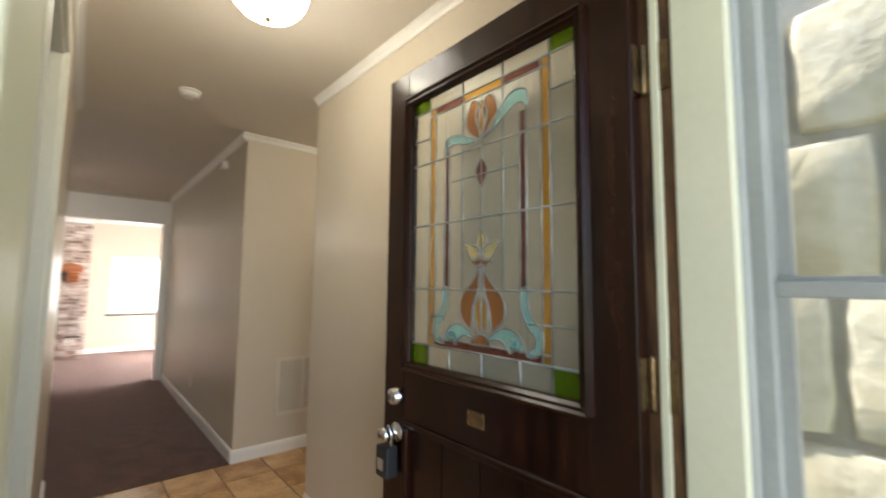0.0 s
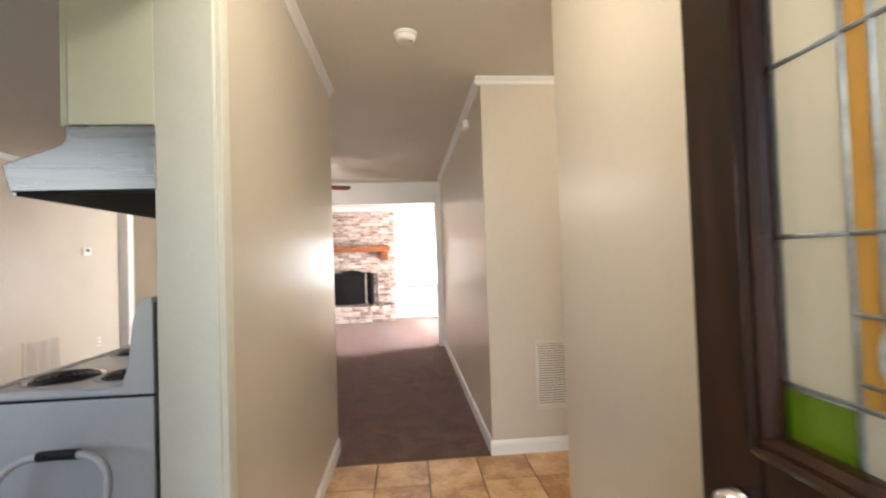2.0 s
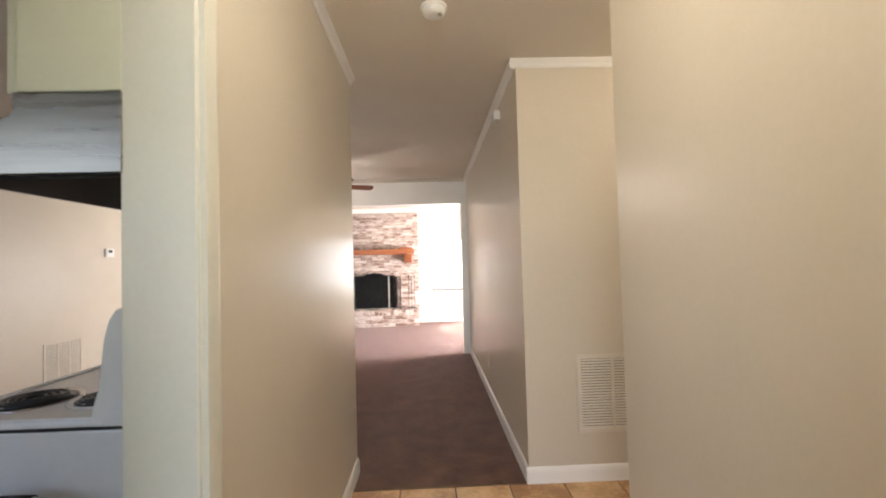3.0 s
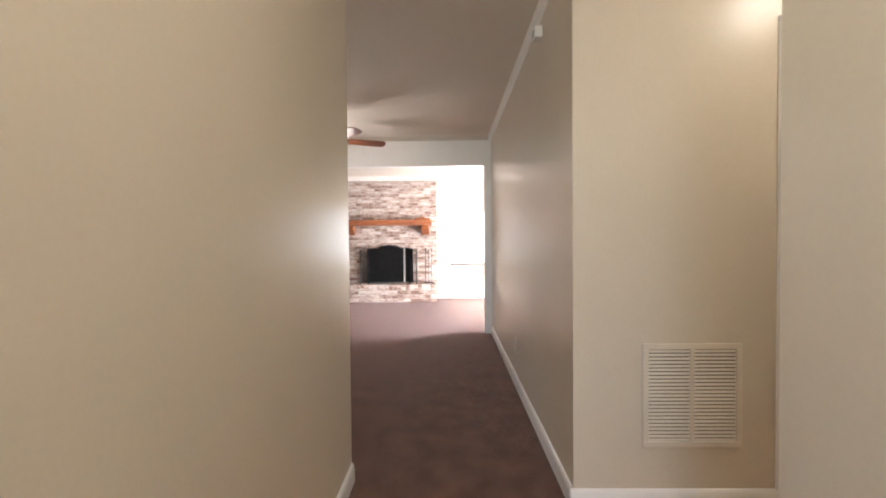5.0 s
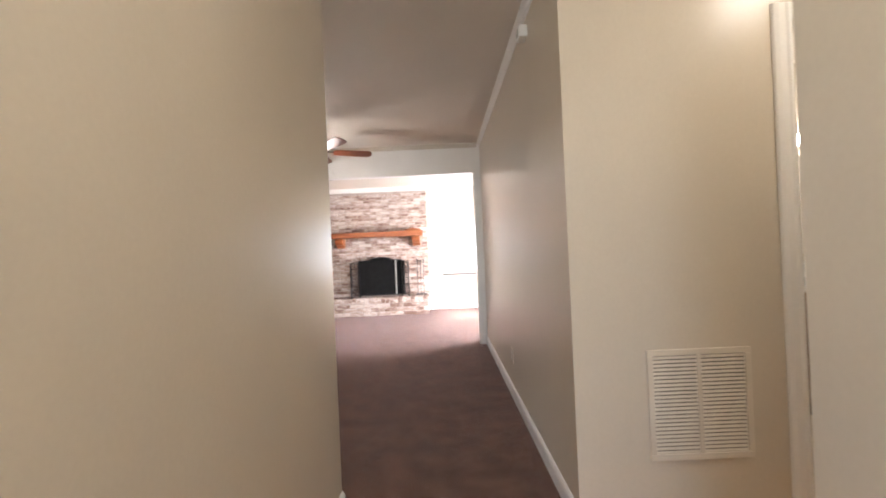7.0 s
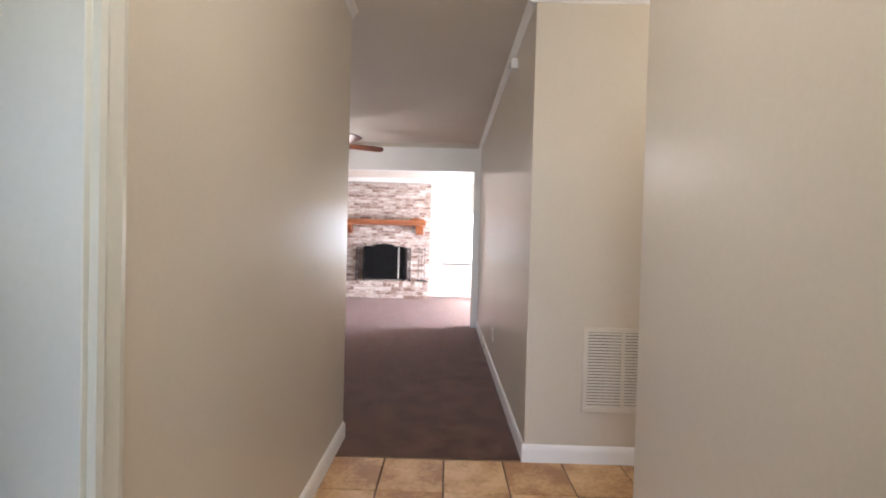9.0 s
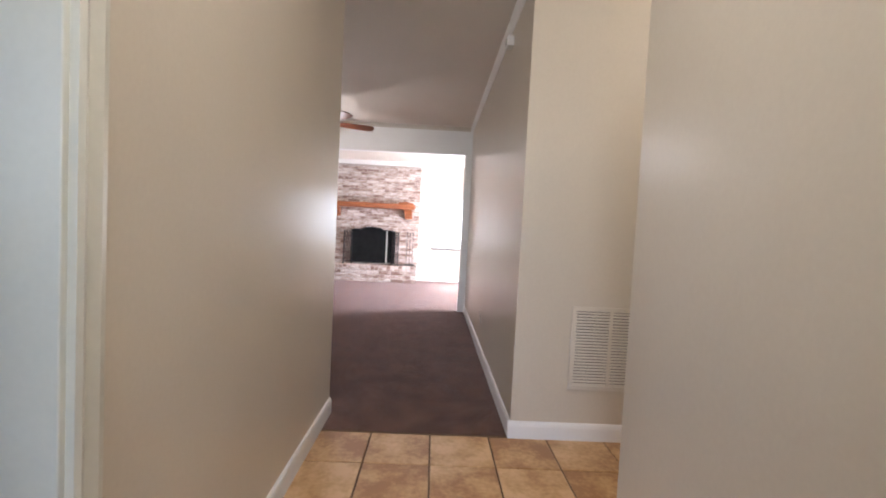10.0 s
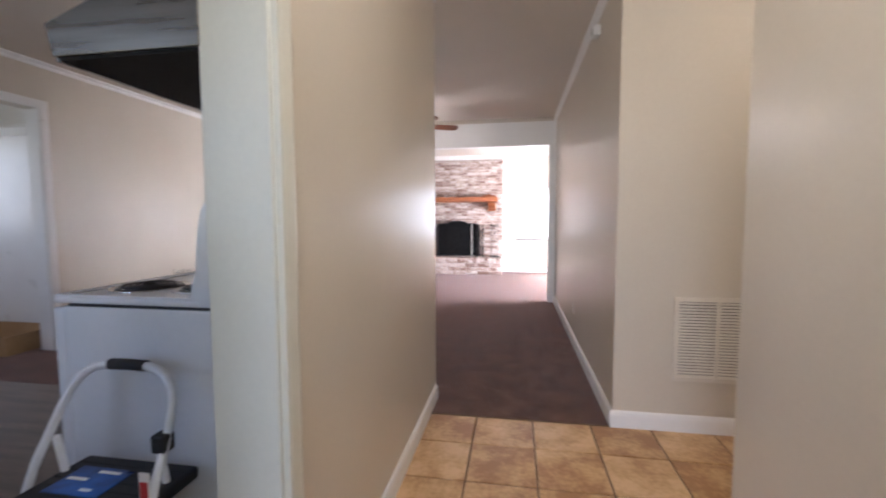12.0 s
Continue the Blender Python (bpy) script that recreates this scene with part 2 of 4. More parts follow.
def spline(points, steps=8):
    """A smooth line through points."""
    pts = [Vector(p) for p in points]
    out = []
    for i in range(len(pts) - 1):
        a, b, c, d = pts[max(i - 1, 0)], pts[i], pts[i + 1], pts[min(i + 2, len(pts) - 1)]
        for k in range(steps):
            t = k / steps
            out.append(0.5 * (2 * b + (c - a) * t + (2 * a - 5 * b + 4 * c - d) * t * t + (3 * b - a - 3 * c + d) * t ** 3))
    return out + [pts[-1]]


def tube(points, r, segs=10, closed=False):
    bm = bmesh.new()
    pts = [Vector(p) for p in points]
    rings = []
    up = Vector((0.13, 0.31, 0.94)).normalized()
    for i, p in enumerate(pts):
        before, after = pts[i - 1 if i or closed else 0], pts[(i + 1) % len(pts) if i + 1 < len(pts) or closed else i]
        d = (after - before).normalized()
        side = d.cross(up).normalized()
        top = side.cross(d)
        rings.append([bm.verts.new(p + r * (math.cos(2 * math.pi * k / segs) * side + math.sin(2 * math.pi * k / segs) * top)) for k in range(segs)])
    pairs = list(zip(rings, rings[1:])) + ([(rings[-1], rings[0])] if closed else [])
    for one, two in pairs:
        for k in range(segs):
            f = bm.faces.new((one[k], one[(k + 1) % segs], two[(k + 1) % segs], two[k]))
            f.smooth = True
    if not closed:
        bm.faces.new(rings[0][::-1])
        bm.faces.new(rings[-1])
    bmesh.ops.recalc_face_normals(bm, faces=bm.faces[:])
    return bm


def merged(*bms):
    out = bmesh.new()
    for b in bms:
        me = bpy.data.meshes.new("tmp")
        b.to_mesh(me)
        b.free()
        out.from_mesh(me)
        bpy.data.meshes.remove(me)
    return out


def mesh_of(name, bm, mat, origin=(0, 0, 0)):
    me = bpy.data.meshes.new(name)
    bmesh.ops.translate(bm, verts=bm.verts[:], vec=-Vector(origin))
    bm.to_mesh(me)
    bm.free()
    me.materials.append(mat)
    return me


def thing(name, place, label, category, group="", kind=""):
    """An Empty at a thing's base; its parts are given in the place's own metres."""
    ob = new(name)
    ob.empty_display_size = 0.1
    ob.location = place
    ORIGIN[ob] = Vector(place)
    return tagged(ob, label, category, group, kind)


def part(name, bm, mat, parent, label=""):
    ob = new(name, mesh_of(name, bm, mat, ORIGIN[parent]))
    ob.parent = parent
    ORIGIN[ob] = ORIGIN[parent]
    return tagged(ob, label)


def single(name, bm, mat, label, category, group="", kind="", place=(0, 0, 0)):
    """A thing that is one mesh."""
    ob = new(name, mesh_of(name, bm, mat, place))
    ob.location = place
    ORIGIN[ob] = Vector(place)
    return tagged(ob, label, category, group, kind)


def structure(name, bm, mat, label, category):
    return single(name, bm, mat, label, category, kind="structure")


# ---- plan, in metres ----
H = 2.44            # ceiling
HALL_L, HALL_R = 1.023, 2.03   # faces of the hall's walls
FOYER_R = 2.182
KITCHEN_FACE = 0.880
Y_FRONT, Y_IN = 0.99, 1.15    # front wall
Y_VENT = 4.15
Y_HEAD, Y_DEN = 7.60, 7.72
Y_FAR = 10.85
X_LIVING = -2.42
X_DEN_L, X_DEN_R = -4.2, 4.0


def wall_run(name, lo, hi, holes, along, label, paint=None):
    """A wall with thickness from lo to hi; holes: (from, to, bottom, top) along x or y."""
    bm = bmesh.new()
    k = 0 if along == "x" else 1
    cuts = sorted({lo[k], hi[k], *[h[0] for h in holes], *[h[1] for h in holes]})
    for a, b in zip(cuts, cuts[1:]):
        spans = [(lo[2], hi[2])]
        for h in holes:
            if h[0] <= a + 1e-6 and h[1] >= b - 1e-6:
                spans = [s for z0, z1 in spans for s in ((z0, min(z1, h[2])), (max(z0, h[3]), z1)) if s[1] - s[0] > 1e-4]
        for z0, z1 in spans:
            p, q = list(lo), list(hi)
            p[k], q[k], p[2], q[2] = a, b, z0, z1
            box(bm, p, q)
    bmesh.ops.remove_doubles(bm, verts=bm.verts[:], dist=1e-5)
    return structure(name, bm, paint or PAINT, label, "wall")


BEIGE = "satin beige painted plaster wall"
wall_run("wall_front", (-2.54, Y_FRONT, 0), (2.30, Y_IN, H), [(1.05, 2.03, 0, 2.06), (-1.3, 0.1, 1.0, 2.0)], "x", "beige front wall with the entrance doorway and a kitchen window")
wall_run("wall_foyer_left", (KITCHEN_FACE, Y_IN, 0), (HALL_L, 4.36, H), [(1.82, 2.60, 0, 2.05)], "y", "beige wall between hall and kitchen with a cased opening")
wall_run("wall_foyer_right", (FOYER_R, Y_IN, 0), (2.30, 3.215, H), [], "y", "beige foyer wall behind the open front door")
wall_run("wall_vent", (HALL_R, Y_VENT, 0), (4.82, 4.27, H), [(2.96, 3.70, 0, 2.03)], "x", "beige wall that carries the return air grille and a doorway")
wall_run("wall_hall_right", (HALL_R, 4.27, 0), (2.15, Y_HEAD, H), [], "y", "long beige hall wall with a soft sheen")
wall_run("wall_header", (-2.54, Y_HEAD, 0), (4.0, Y_DEN, H), [(-2.30, 1.942, 0, 2.085)], "x", "white painted header wall with a wide opening to the den", TRIM)
wall_run("wall_living_left", (-2.54, Y_IN, 0), (X_LIVING, Y_HEAD, H), [(4.0, 4.80, 0, 2.05)], "y", "beige living room wall with a doorway and an air grille")
wall_run("wall_den_far", (X_DEN_L, Y_FAR, 0), (X_DEN_R, 10.97, H), [(1.57, 3.1, 0.70, 1.78), (-3.70, -3.34, 1.20, 2.08)], "x", "sunlit beige den wall with two windows")
wall_run("wall_den_right", (X_DEN_R, Y_DEN, 0), (4.12, 10.97, H), [(7.85, 9.45, 0.05, 2.1)], "y", "beige den wall with a glazed garden door")
wall_run("wall_den_left", (-4.32, Y_DEN, 0), (X_DEN_L, 10.97, H), [], "y", "plain beige den wall")
wall_run("wall_den_left_front", (-4.2, Y_HEAD, 0), (-2.54, Y_DEN, H), [], "x", "plain beige den wall")
wall_run("wall_corridor_end", (3.90, 3.215, 0), (4.02, 4.15, H), [], "y", "plain beige corridor end wall")
wall_run("wall_corridor_front", (2.30, 3.095, 0), (4.02, 3.215, H), [], "x", "plain beige corridor wall")
wall_run("wall_bath_left", (2.83, 4.27, 0), (2.95, 5.6, H), [], "y", "plain bathroom wall")
wall_run("wall_bath_right", (4.70, 4.27, 0), (4.82, 5.6, H), [], "y", "plain bathroom wall")
wall_run("wall_bath_end", (2.83, 5.6, 0), (4.82, 5.72, H), [], "x", "plain bathroom wall behind the vanity")
# The window opening is assumed and out of view, added for the fill lamp.
wall_run("wall_side_room", (-4.4, 3.6, 0), (-4.28, 5.2, H), [(4.0, 4.8, 1.0, 2.0)], "y", "plain pale wall of the side room", TRIM)
wall_run("wall_side_room_near", (-4.28, 3.6, 0), (-2.54, 3.72, H), [], "x", "plain pale wall of the side room", TRIM)
wall_run("wall_side_room_far", (-4.28, 5.08, 0), (-2.54, 5.2, H), [], "x", "plain pale wall of the side room", TRIM)
structure("ceiling", merged(block((-4.45, Y_FRONT, H), (2.30, 11.0, H + 0.1)), block((2.30, 3.095, H), (5.45, 11.0, H + 0.1))), CEIL, "textured warm white ceiling", "ceiling")
structure("roof", merged(block((-4.7, -0.2 + Y_FRONT, H + 0.1), (2.34, 11.3, H + 0.22)), block((2.34, 3.05, H + 0.1), (5.7, 11.3, H + 0.22))), GROUT, "flat brown roof slab over the house", "roof")
structure("floor_carpet", block((-4.4, Y_VENT, -0.1), (4.2, 11.0, 0.0)), CARPET, "worn brown wall-to-wall carpet from hall to den", "carpet")
structure("floor_kitchen", merged(block((-2.54, Y_IN, -0.1), (KITCHEN_FACE, Y_VENT, 0.0)), block((-4.4, 3.6, -0.1), (-2.54, Y_VENT, 0.0))), PLANKFLOOR, "brown wood-look kitchen floor", "floor")
floor_tiles = structure("floor_tile", merged(block((KITCHEN_FACE, Y_FRONT, -0.1), (2.30, Y_VENT, -0.006)), block((2.30, 3.095, -0.1), (4.02, Y_VENT, -0.006))), GROUT, "ochre ceramic floor tiles with brown grout", "tile floor")
CONCRETE = varied("porch_concrete", (0.36, 0.34, 0.31), (0.46, 0.44, 0.40), 0.85, scale=3, fine=90, bump=0.3)
structure("ground", block((-300, -300, -0.35), (300, 300, -0.14)), varied("pale_ground", (0.20, 0.22, 0.11), (0.33, 0.32, 0.20), 0.95, scale=0.7, fine=30, bump=0.5), "dry grassy ground round the house", "ground")
structure("porch", block((-1.5, -2.5, -0.139), (2.27, Y_FRONT, -0.02), 0.008), CONCRETE, "grey concrete entrance porch", "porch")
structure("floor_bath", block((2.95, 4.27, -0.05), (4.70, 5.6, 0.006)), varied("pale_bath_floor", (0.45, 0.38, 0.28), (0.55, 0.47, 0.36), 0.4, scale=6, fine=60, bump=0.1), "pale bathroom floor", "floor")


# ---- trim ----
def run_profile(outline, start, end, out):
    """An outline of (out from the wall, height) drawn along a wall from start to end."""
    a, b, o = Vector((*start, 0)), Vector((*end, 0)), Vector((*out, 0))
    bm = bmesh.new()
    ends = [[bm.verts.new(p + o * d + Vector((0, 0, z))) for d, z in outline] for p in (a, b)]
    bm.faces.new(ends[0])
    bm.faces.new(ends[1][::-1])
    for i in range(len(outline)):
        j = (i + 1) % len(outline)
        bm.faces.new((ends[0][i], ends[0][j], ends[1][j], ends[1][i]))
    bmesh.ops.recalc_face_normals(bm, faces=bm.faces[:])
    return bm


BASE = [(0, 0), (0.014, 0), (0.014, 0.066), (0.011, 0.080), (0.005, 0.089), (0, 0.091)]
CROWN = [(0, H - 0.046), (0.006, H - 0.046), (0.012, H - 0.036), (0.014, H - 0.026), (0.026, H - 0.014), (0.034, H - 0.008), (0.036, H - 0.0005), (0, H - 0.0005)]
for start, end, out in (
    ((HALL_L, 2.675), (HALL_L, 4.36), (1, 0)), ((HALL_L, 1.15), (HALL_L, 1.745), (1, 0)), ((HALL_R, 4.164), (HALL_R, Y_HEAD), (-1, 0)),
    ((HALL_R - 0.014, Y_VENT), (2.90, Y_VENT), (0, -1)), ((FOYER_R, 1.15), (FOYER_R, 3.215), (-1, 0)), ((X_LIVING, 4.87), (X_LIVING, 7.60), (1, 0)),
    ((X_LIVING, 1.15), (X_LIVING, 3.93), (1, 0)), ((1.26, Y_FAR), (4.0, Y_FAR), (0, -1)), ((-2.18, Y_FAR), (-0.72, Y_FAR), (0, -1)), ((-4.2, Y_FAR), (-2.98, Y_FAR), (0, -1)),
    ((FOYER_R, 3.215), (2.30, 3.215), (0, 1)), ((HALL_L, 4.36), (KITCHEN_FACE, 4.36), (0, 1)),
):
    structure("baseboard", run_profile(BASE, start, end, out), TRIM, "white painted baseboard", "baseboard")
for start, end, out in (
    ((HALL_L, 1.15), (HALL_L, 4.36), (1, 0)), ((HALL_R, 4.186), (HALL_R, Y_HEAD), (-1, 0)), ((HALL_R - 0.036, Y_VENT), (3.90, Y_VENT), (0, -1)),
    ((FOYER_R, 1.15), (FOYER_R, 3.215), (-1, 0)), ((X_LIVING, 1.15), (X_LIVING, 7.60), (1, 0)), ((-4.2, Y_FAR), (4.0, Y_FAR), (0, -1)),
):
    structure("trim", run_profile(CROWN, start, end, out), TRIM, "white crown moulding under the ceiling", "crown moulding")
# White trim in shade here; the darker beige paint carries that shade.
structure("trim", run_profile(CROWN, (X_LIVING, Y_HEAD), (HALL_R - 0.036, Y_HEAD), (0, -1)), PAINT, "white crown moulding over the den opening, its shade put in as beige", "crown moulding")
CASING = [(0, 0), (0.018, 0), (0.020, 0.012), (0.015, 0.022), (0.017, 0.050), (0.012, 0.066), (0.006, 0.072), (0, 0.072)]


def casing_up(x, y, z1, face, toward, mat=TRIM):
    """An upright casing on a wall; face: the way out of the wall, toward: the way in which its width runs."""
    f, w = Vector((*face, 0)), Vector((*toward, 0))
    bm = bmesh.new()
    ends = [[bm.verts.new(Vector((x, y, z)) + f * d + w * s) for d, s in CASING] for z in (0.0, z1)]
    bm.faces.new(ends[0])
    bm.faces.new(ends[1][::-1])
    for i in range(len(CASING)):
        j = (i + 1) % len(CASING)
        bm.faces.new((ends[0][i], ends[0][j], ends[1][j], ends[1][i]))
    bmesh.ops.recalc_face_normals(bm, faces=bm.faces[:])
    return structure("trim", bm, mat, "white moulded door casing", "casing")


# cased opening between foyer and kitchen
casing_up(HALL_L, 2.60, 2.12, (1, 0), (0, 1), POST)
casing_up(HALL_L, 1.82, 2.12, (1, 0), (0, -1), POST)
structure("trim", block((HALL_L, 1.82, 2.052), (HALL_L + 0.018, 2.60, 2.12), 0.003), POST, "white casing head over the kitchen opening", "casing")
structure("trim", block((KITCHEN_FACE - 0.004, 2.588, 0), (HALL_L + 0.004, 2.602, 2.05), 0.002), POST, "pale jamb lining of the kitchen opening", "jamb")
structure("trim", block((KITCHEN_FACE - 0.004, 1.818, 0), (HALL_L + 0.004, 1.832, 2.05), 0.002), POST, "pale jamb lining of the kitchen opening", "jamb")
structure("trim", block((KITCHEN_FACE - 0.004, 1.832, 2.038), (HALL_L + 0.004, 2.588, 2.053), 0.002), POST, "pale head lining of the kitchen opening", "jamb")
# doorway in the vent wall
casing_up(2.96, Y_VENT, 2.09, (0, -1), (-1, 0))
casing_up(3.70, Y_VENT, 2.09, (0, -1), (1, 0))
structure("trim", block((2.96, Y_VENT - 0.017, 2.03), (3.70, Y_VENT, 2.09), 0.003), TRIM, "white casing head over the bathroom door", "casing")
structure("trim", block((2.958, Y_VENT - 0.004, 0), (2.972, 4.274, 2.03), 0.002), TRIM, "white bathroom door jamb", "jamb")
# living room doorway
casing_up(X_LIVING, 4.80, 2.12, (1, 0), (0, 1))
casing_up(X_LIVING, 4.00, 2.12, (1, 0), (0, -1))
structure("trim", block((X_LIVING, 4.00, 2.05), (X_LIVING + 0.018, 4.80, 2.12), 0.003), TRIM, "white casing head over the side room door", "casing")
structure("trim", block((-2.544, 4.788, 0), (X_LIVING + 0.004, 4.802, 2.05), 0.002), TRIM, "white jamb of the side room door", "jamb")
# edge of the carpet
structure("trim", block((HALL_L, Y_VENT - 0.012, -0.01), (HALL_R, Y_VENT + 0.004, 0.004), 0.003), GROUT, "thin dark strip where carpet meets tile", "threshold")


# ---- entrance ----
for name, lo, hi, mat, label in (
    ("door_jamb", (1.995, Y_FRONT, 0), (2.03, 1.085, 2.06), CREAM, "cream painted outer door jamb"),
    ("door_jamb", (2.002, 1.085, 0), (2.03, 1.20, 2.06), OLD_JAMB, "worn brown inner door jamb"),
    ("door_jamb", (1.05, Y_FRONT, 0), (1.082, Y_IN, 2.06), CREAM, "cream painted latch jamb"),
    ("door_jamb", (1.082, Y_FRONT, 2.03), (1.995, Y_IN, 2.06), CREAM, "cream painted door head"),
    ("threshold", (1.05, Y_FRONT - 0.03, -0.02), (2.03, Y_IN, 0.012), BRASS, "worn metal door threshold"),
    ("trim", (1.993, 1.110, 0), (2.002, 1.127, 2.04), CREAM, "cream weather strip on the door jamb"),
):
    structure(name, block(lo, hi, 0.002), mat, label, "door frame")
structure("trim", prism([(2.03, 0.99), (2.032, 0.984), (2.045, 0.980), (2.055, 0.983), (2.062, 0.983), (2.062, 0.99)], "z", -0.02, 2.14), GREY_ALU, "grey outer door casing", "casing")

door = thing("door_front", (1.978, 1.15, 0.012), "open dark wooden front door with a stained glass panel", "door")
XF, XB = 1.955, 2.000     # outer and inner faces
Y0, Y1, Z0, Z1 = 1.15, 2.052, 0.012, 2.043
GY0, GY1, GZ0, GZ1 = 1.258, 1.936, 1.018, 1.935
part("hinge_stile", block((XF, Y0, Z0), (XB, GY0, Z1), 0.003), WOOD_DOOR, door)
part("latch_stile", block((XF, GY1, Z0), (XB, Y1, Z1), 0.003), WOOD_DOOR, door)
part("top_rail", block((XF, GY0, GZ1), (XB, GY1, Z1), 0.002), WOOD_DOOR, door)
part("lock_rail", block((XF, GY0, 0.85), (XB, GY1, GZ0), 0.002), WOOD_DOOR, door)
part("bottom_rail", block((XF, GY0, Z0), (XB, GY1, 0.22), 0.002), WOOD_DOOR, door)
lower = part("lower_panel", block((XF + 0.020, GY0, 0.22), (XB - 0.016, GY1, 0.85)), WOOD_DOOR, door)
bw = (GY1 - GY0 - 0.044) / 4
for k in range(4):
    part("board", block((XF + 0.013, GY0 + 0.022 + k * bw + 0.002, 0.242), (XF + 0.021, GY0 + 0.022 + (k + 1) * bw - 0.002, 0.828), 0.003), WOOD_DOOR, lower)
for lo, hi in (((GY0, 0.826), (GY1, 0.85)), ((GY0, 0.22), (GY1, 0.244)), ((GY0, 0.244), (GY0 + 0.024, 0.826)), ((GY1 - 0.024, 0.244), (GY1, 0.826))):
    part("panel_moulding", block((XF - 0.009, lo[0], lo[1]), (XF + 0.022, hi[0], hi[1]), 0.007, 3), WOOD_DOOR, lower)
MOULD = [(0.0, 0.0), (-0.012, 0.004), (-0.016, 0.012), (-0.010, 0.018), (-0.012, 0.026), (-0.004, 0.034), (0.004, 0.036), (0.012, 0.036), (0.012, 0.0)]
for a, b, way in (((GY0, GZ0), (GY1, GZ0), (0, 1)), ((GY0, GZ1), (GY1, GZ1), (0, -1)), ((GY0, GZ0), (GY0, GZ1), (1, 0)), ((GY1, GZ0), (GY1, GZ1), (-1, 0))):
    bm = bmesh.new()
    ends = [[bm.verts.new((XF + d, p[0] + way[0] * (s - 0.012) , p[1] + way[1] * (s - 0.012))) for d, s in MOULD] for p in (a, b)]
    bm.faces.new(ends[0])
    bm.faces.new(ends[1][::-1])
    for i in range(len(MOULD)):
        j = (i + 1) % len(MOULD)
        bm.faces.new((ends[0][i], ends[0][j], ends[1][j], ends[1][i]))
    bmesh.ops.recalc_face_normals(bm, faces=bm.faces[:])
    part("glass_moulding", bm, WOOD_DOOR, door)

panel = part("stained_glass", block((1.9745, GY0 - 0.004, GZ0 - 0.004), (1.9765, GY0 - 0.001, GZ1 + 0.004)), LEAD, door, "leaded stained glass panel with a tulip")
MID = 1.597


def pane(y0, y1, z0, z1, mat):
    ob = part("pane", block((1.974, y0, z0), (1.977, y1, z1)), mat, panel)
    ob.visible_shadow = False


def came(y0, z0, y1, z1, w=0.0031):
    part("came", tube([(1.9735, y0, z0), (1.9735, y1, z1)], w, 6), LEAD, panel)


ROWS_SIDE = [1.018, 1.100, 1.196, 1.279, 1.487, 1.696, 1.781, 1.875, 1.935]
for side in (1, -1):
    def yy(d, side=side):
        return MID + side * d

    def cell(d0, d1, z0, z1, mat):
        pane(min(yy(d0), yy(d1)), max(yy(d0), yy(d1)), z0, z1, mat)

    for n, (z0, z1) in enumerate(zip(ROWS_SIDE, ROWS_SIDE[1:])):
        cell(0.235, 0.339, z0, z1, G_GREEN if n in (0, 7) else G_CLEAR)
        if n != 1 or side == -1:
            came(yy(0.235), z1, yy(0.339), z1)
    cell(0.207, 0.235, 1.102, 1.487, G_AMBER)
    cell(0.207, 0.235, 1.487, 1.875, G_AMBER)
    cell(0.138, 0.160, 1.279, 1.755, G_RED)
    for z0, z1 in zip((1.126, 1.279, 1.487, 1.696), (1.279, 1.487, 1.696, 1.850)):
        cell(0.160, 0.207, z0, z1, G_CLEAR)
        cell(0.080, 0.138, z0, z1, G_CLEAR)
        cell(0.000, 0.080, z0, z1, G_CLEAR)
    cell(0.138, 0.160, 1.126, 1.279, G_CLEAR)
    cell(0.138, 0.160, 1.755, 1.850, G_CLEAR)
    for z in (1.279, 1.487, 1.696):
        came(yy(0.0), z, yy(0.235), z)
    came(yy(0.0), 1.612, yy(0.138), 1.612, 0.0026)
    came(yy(0.160), 1.196, yy(0.235), 1.196)
    for d, z0, z1 in ((0.235, 1.018, 1.935), (0.207, 1.100, 1.875), (0.160, 1.279, 1.755), (0.138, 1.279, 1.755), (0.080, 1.279, 1.935)):
        came(yy(d), z0, yy(d), z1)
    cell(0.080, 0.235, 1.875, 1.935, G_CLEAR)
    cell(0.000, 0.080, 1.875, 1.935, G_CLEAR)
    cell(0.0, 0.080, 1.850, 1.875, G_AMBER)
    cell(0.080, 0.207, 1.850, 1.875, G_RED)
    cell(0.0, 0.207, 1.102, 1.126, G_RED)
    cell(0.0, 0.137, 1.018, 1.102, G_CLEAR)
    cell(0.137, 0.235, 1.018, 1.102, G_CLEAR)
    came(yy(0.137), 1.018, yy(0.137), 1.102, 0.0052)
came(MID, 1.018, MID, 1.102, 0.0052)
came(MID, 1.34, MID, 1.725, 0.0026)
for z, d in ((1.875, 0.235), (1.850, 0.235), (1.126, 0.235), (1.102, 0.339)):
    came(MID - d, z, MID + d, z, 0.0035 if z == 1.102 else 0.0025)


def petal(name, mat, pts, side=1, closed=True):
    """A curved piece of coloured glass edged in lead; pts are offsets from the panel's middle line, and heights."""
    line = spline([(0, MID + side * 1.05 * d, z + 0.006 + 0.012 * z) for d, z in pts + pts[:1]], 6)[:-1]
    bm = prism([(p.y, p.z) for p in line], "x", 1.9715, 1.9738)
    ob = part(name, bm, mat, panel)
    ob.visible_shadow = False
    part("came", tube([(1.9712, p.y, p.z) for p in line], 0.0024, 6, closed=True), LEAD, panel)


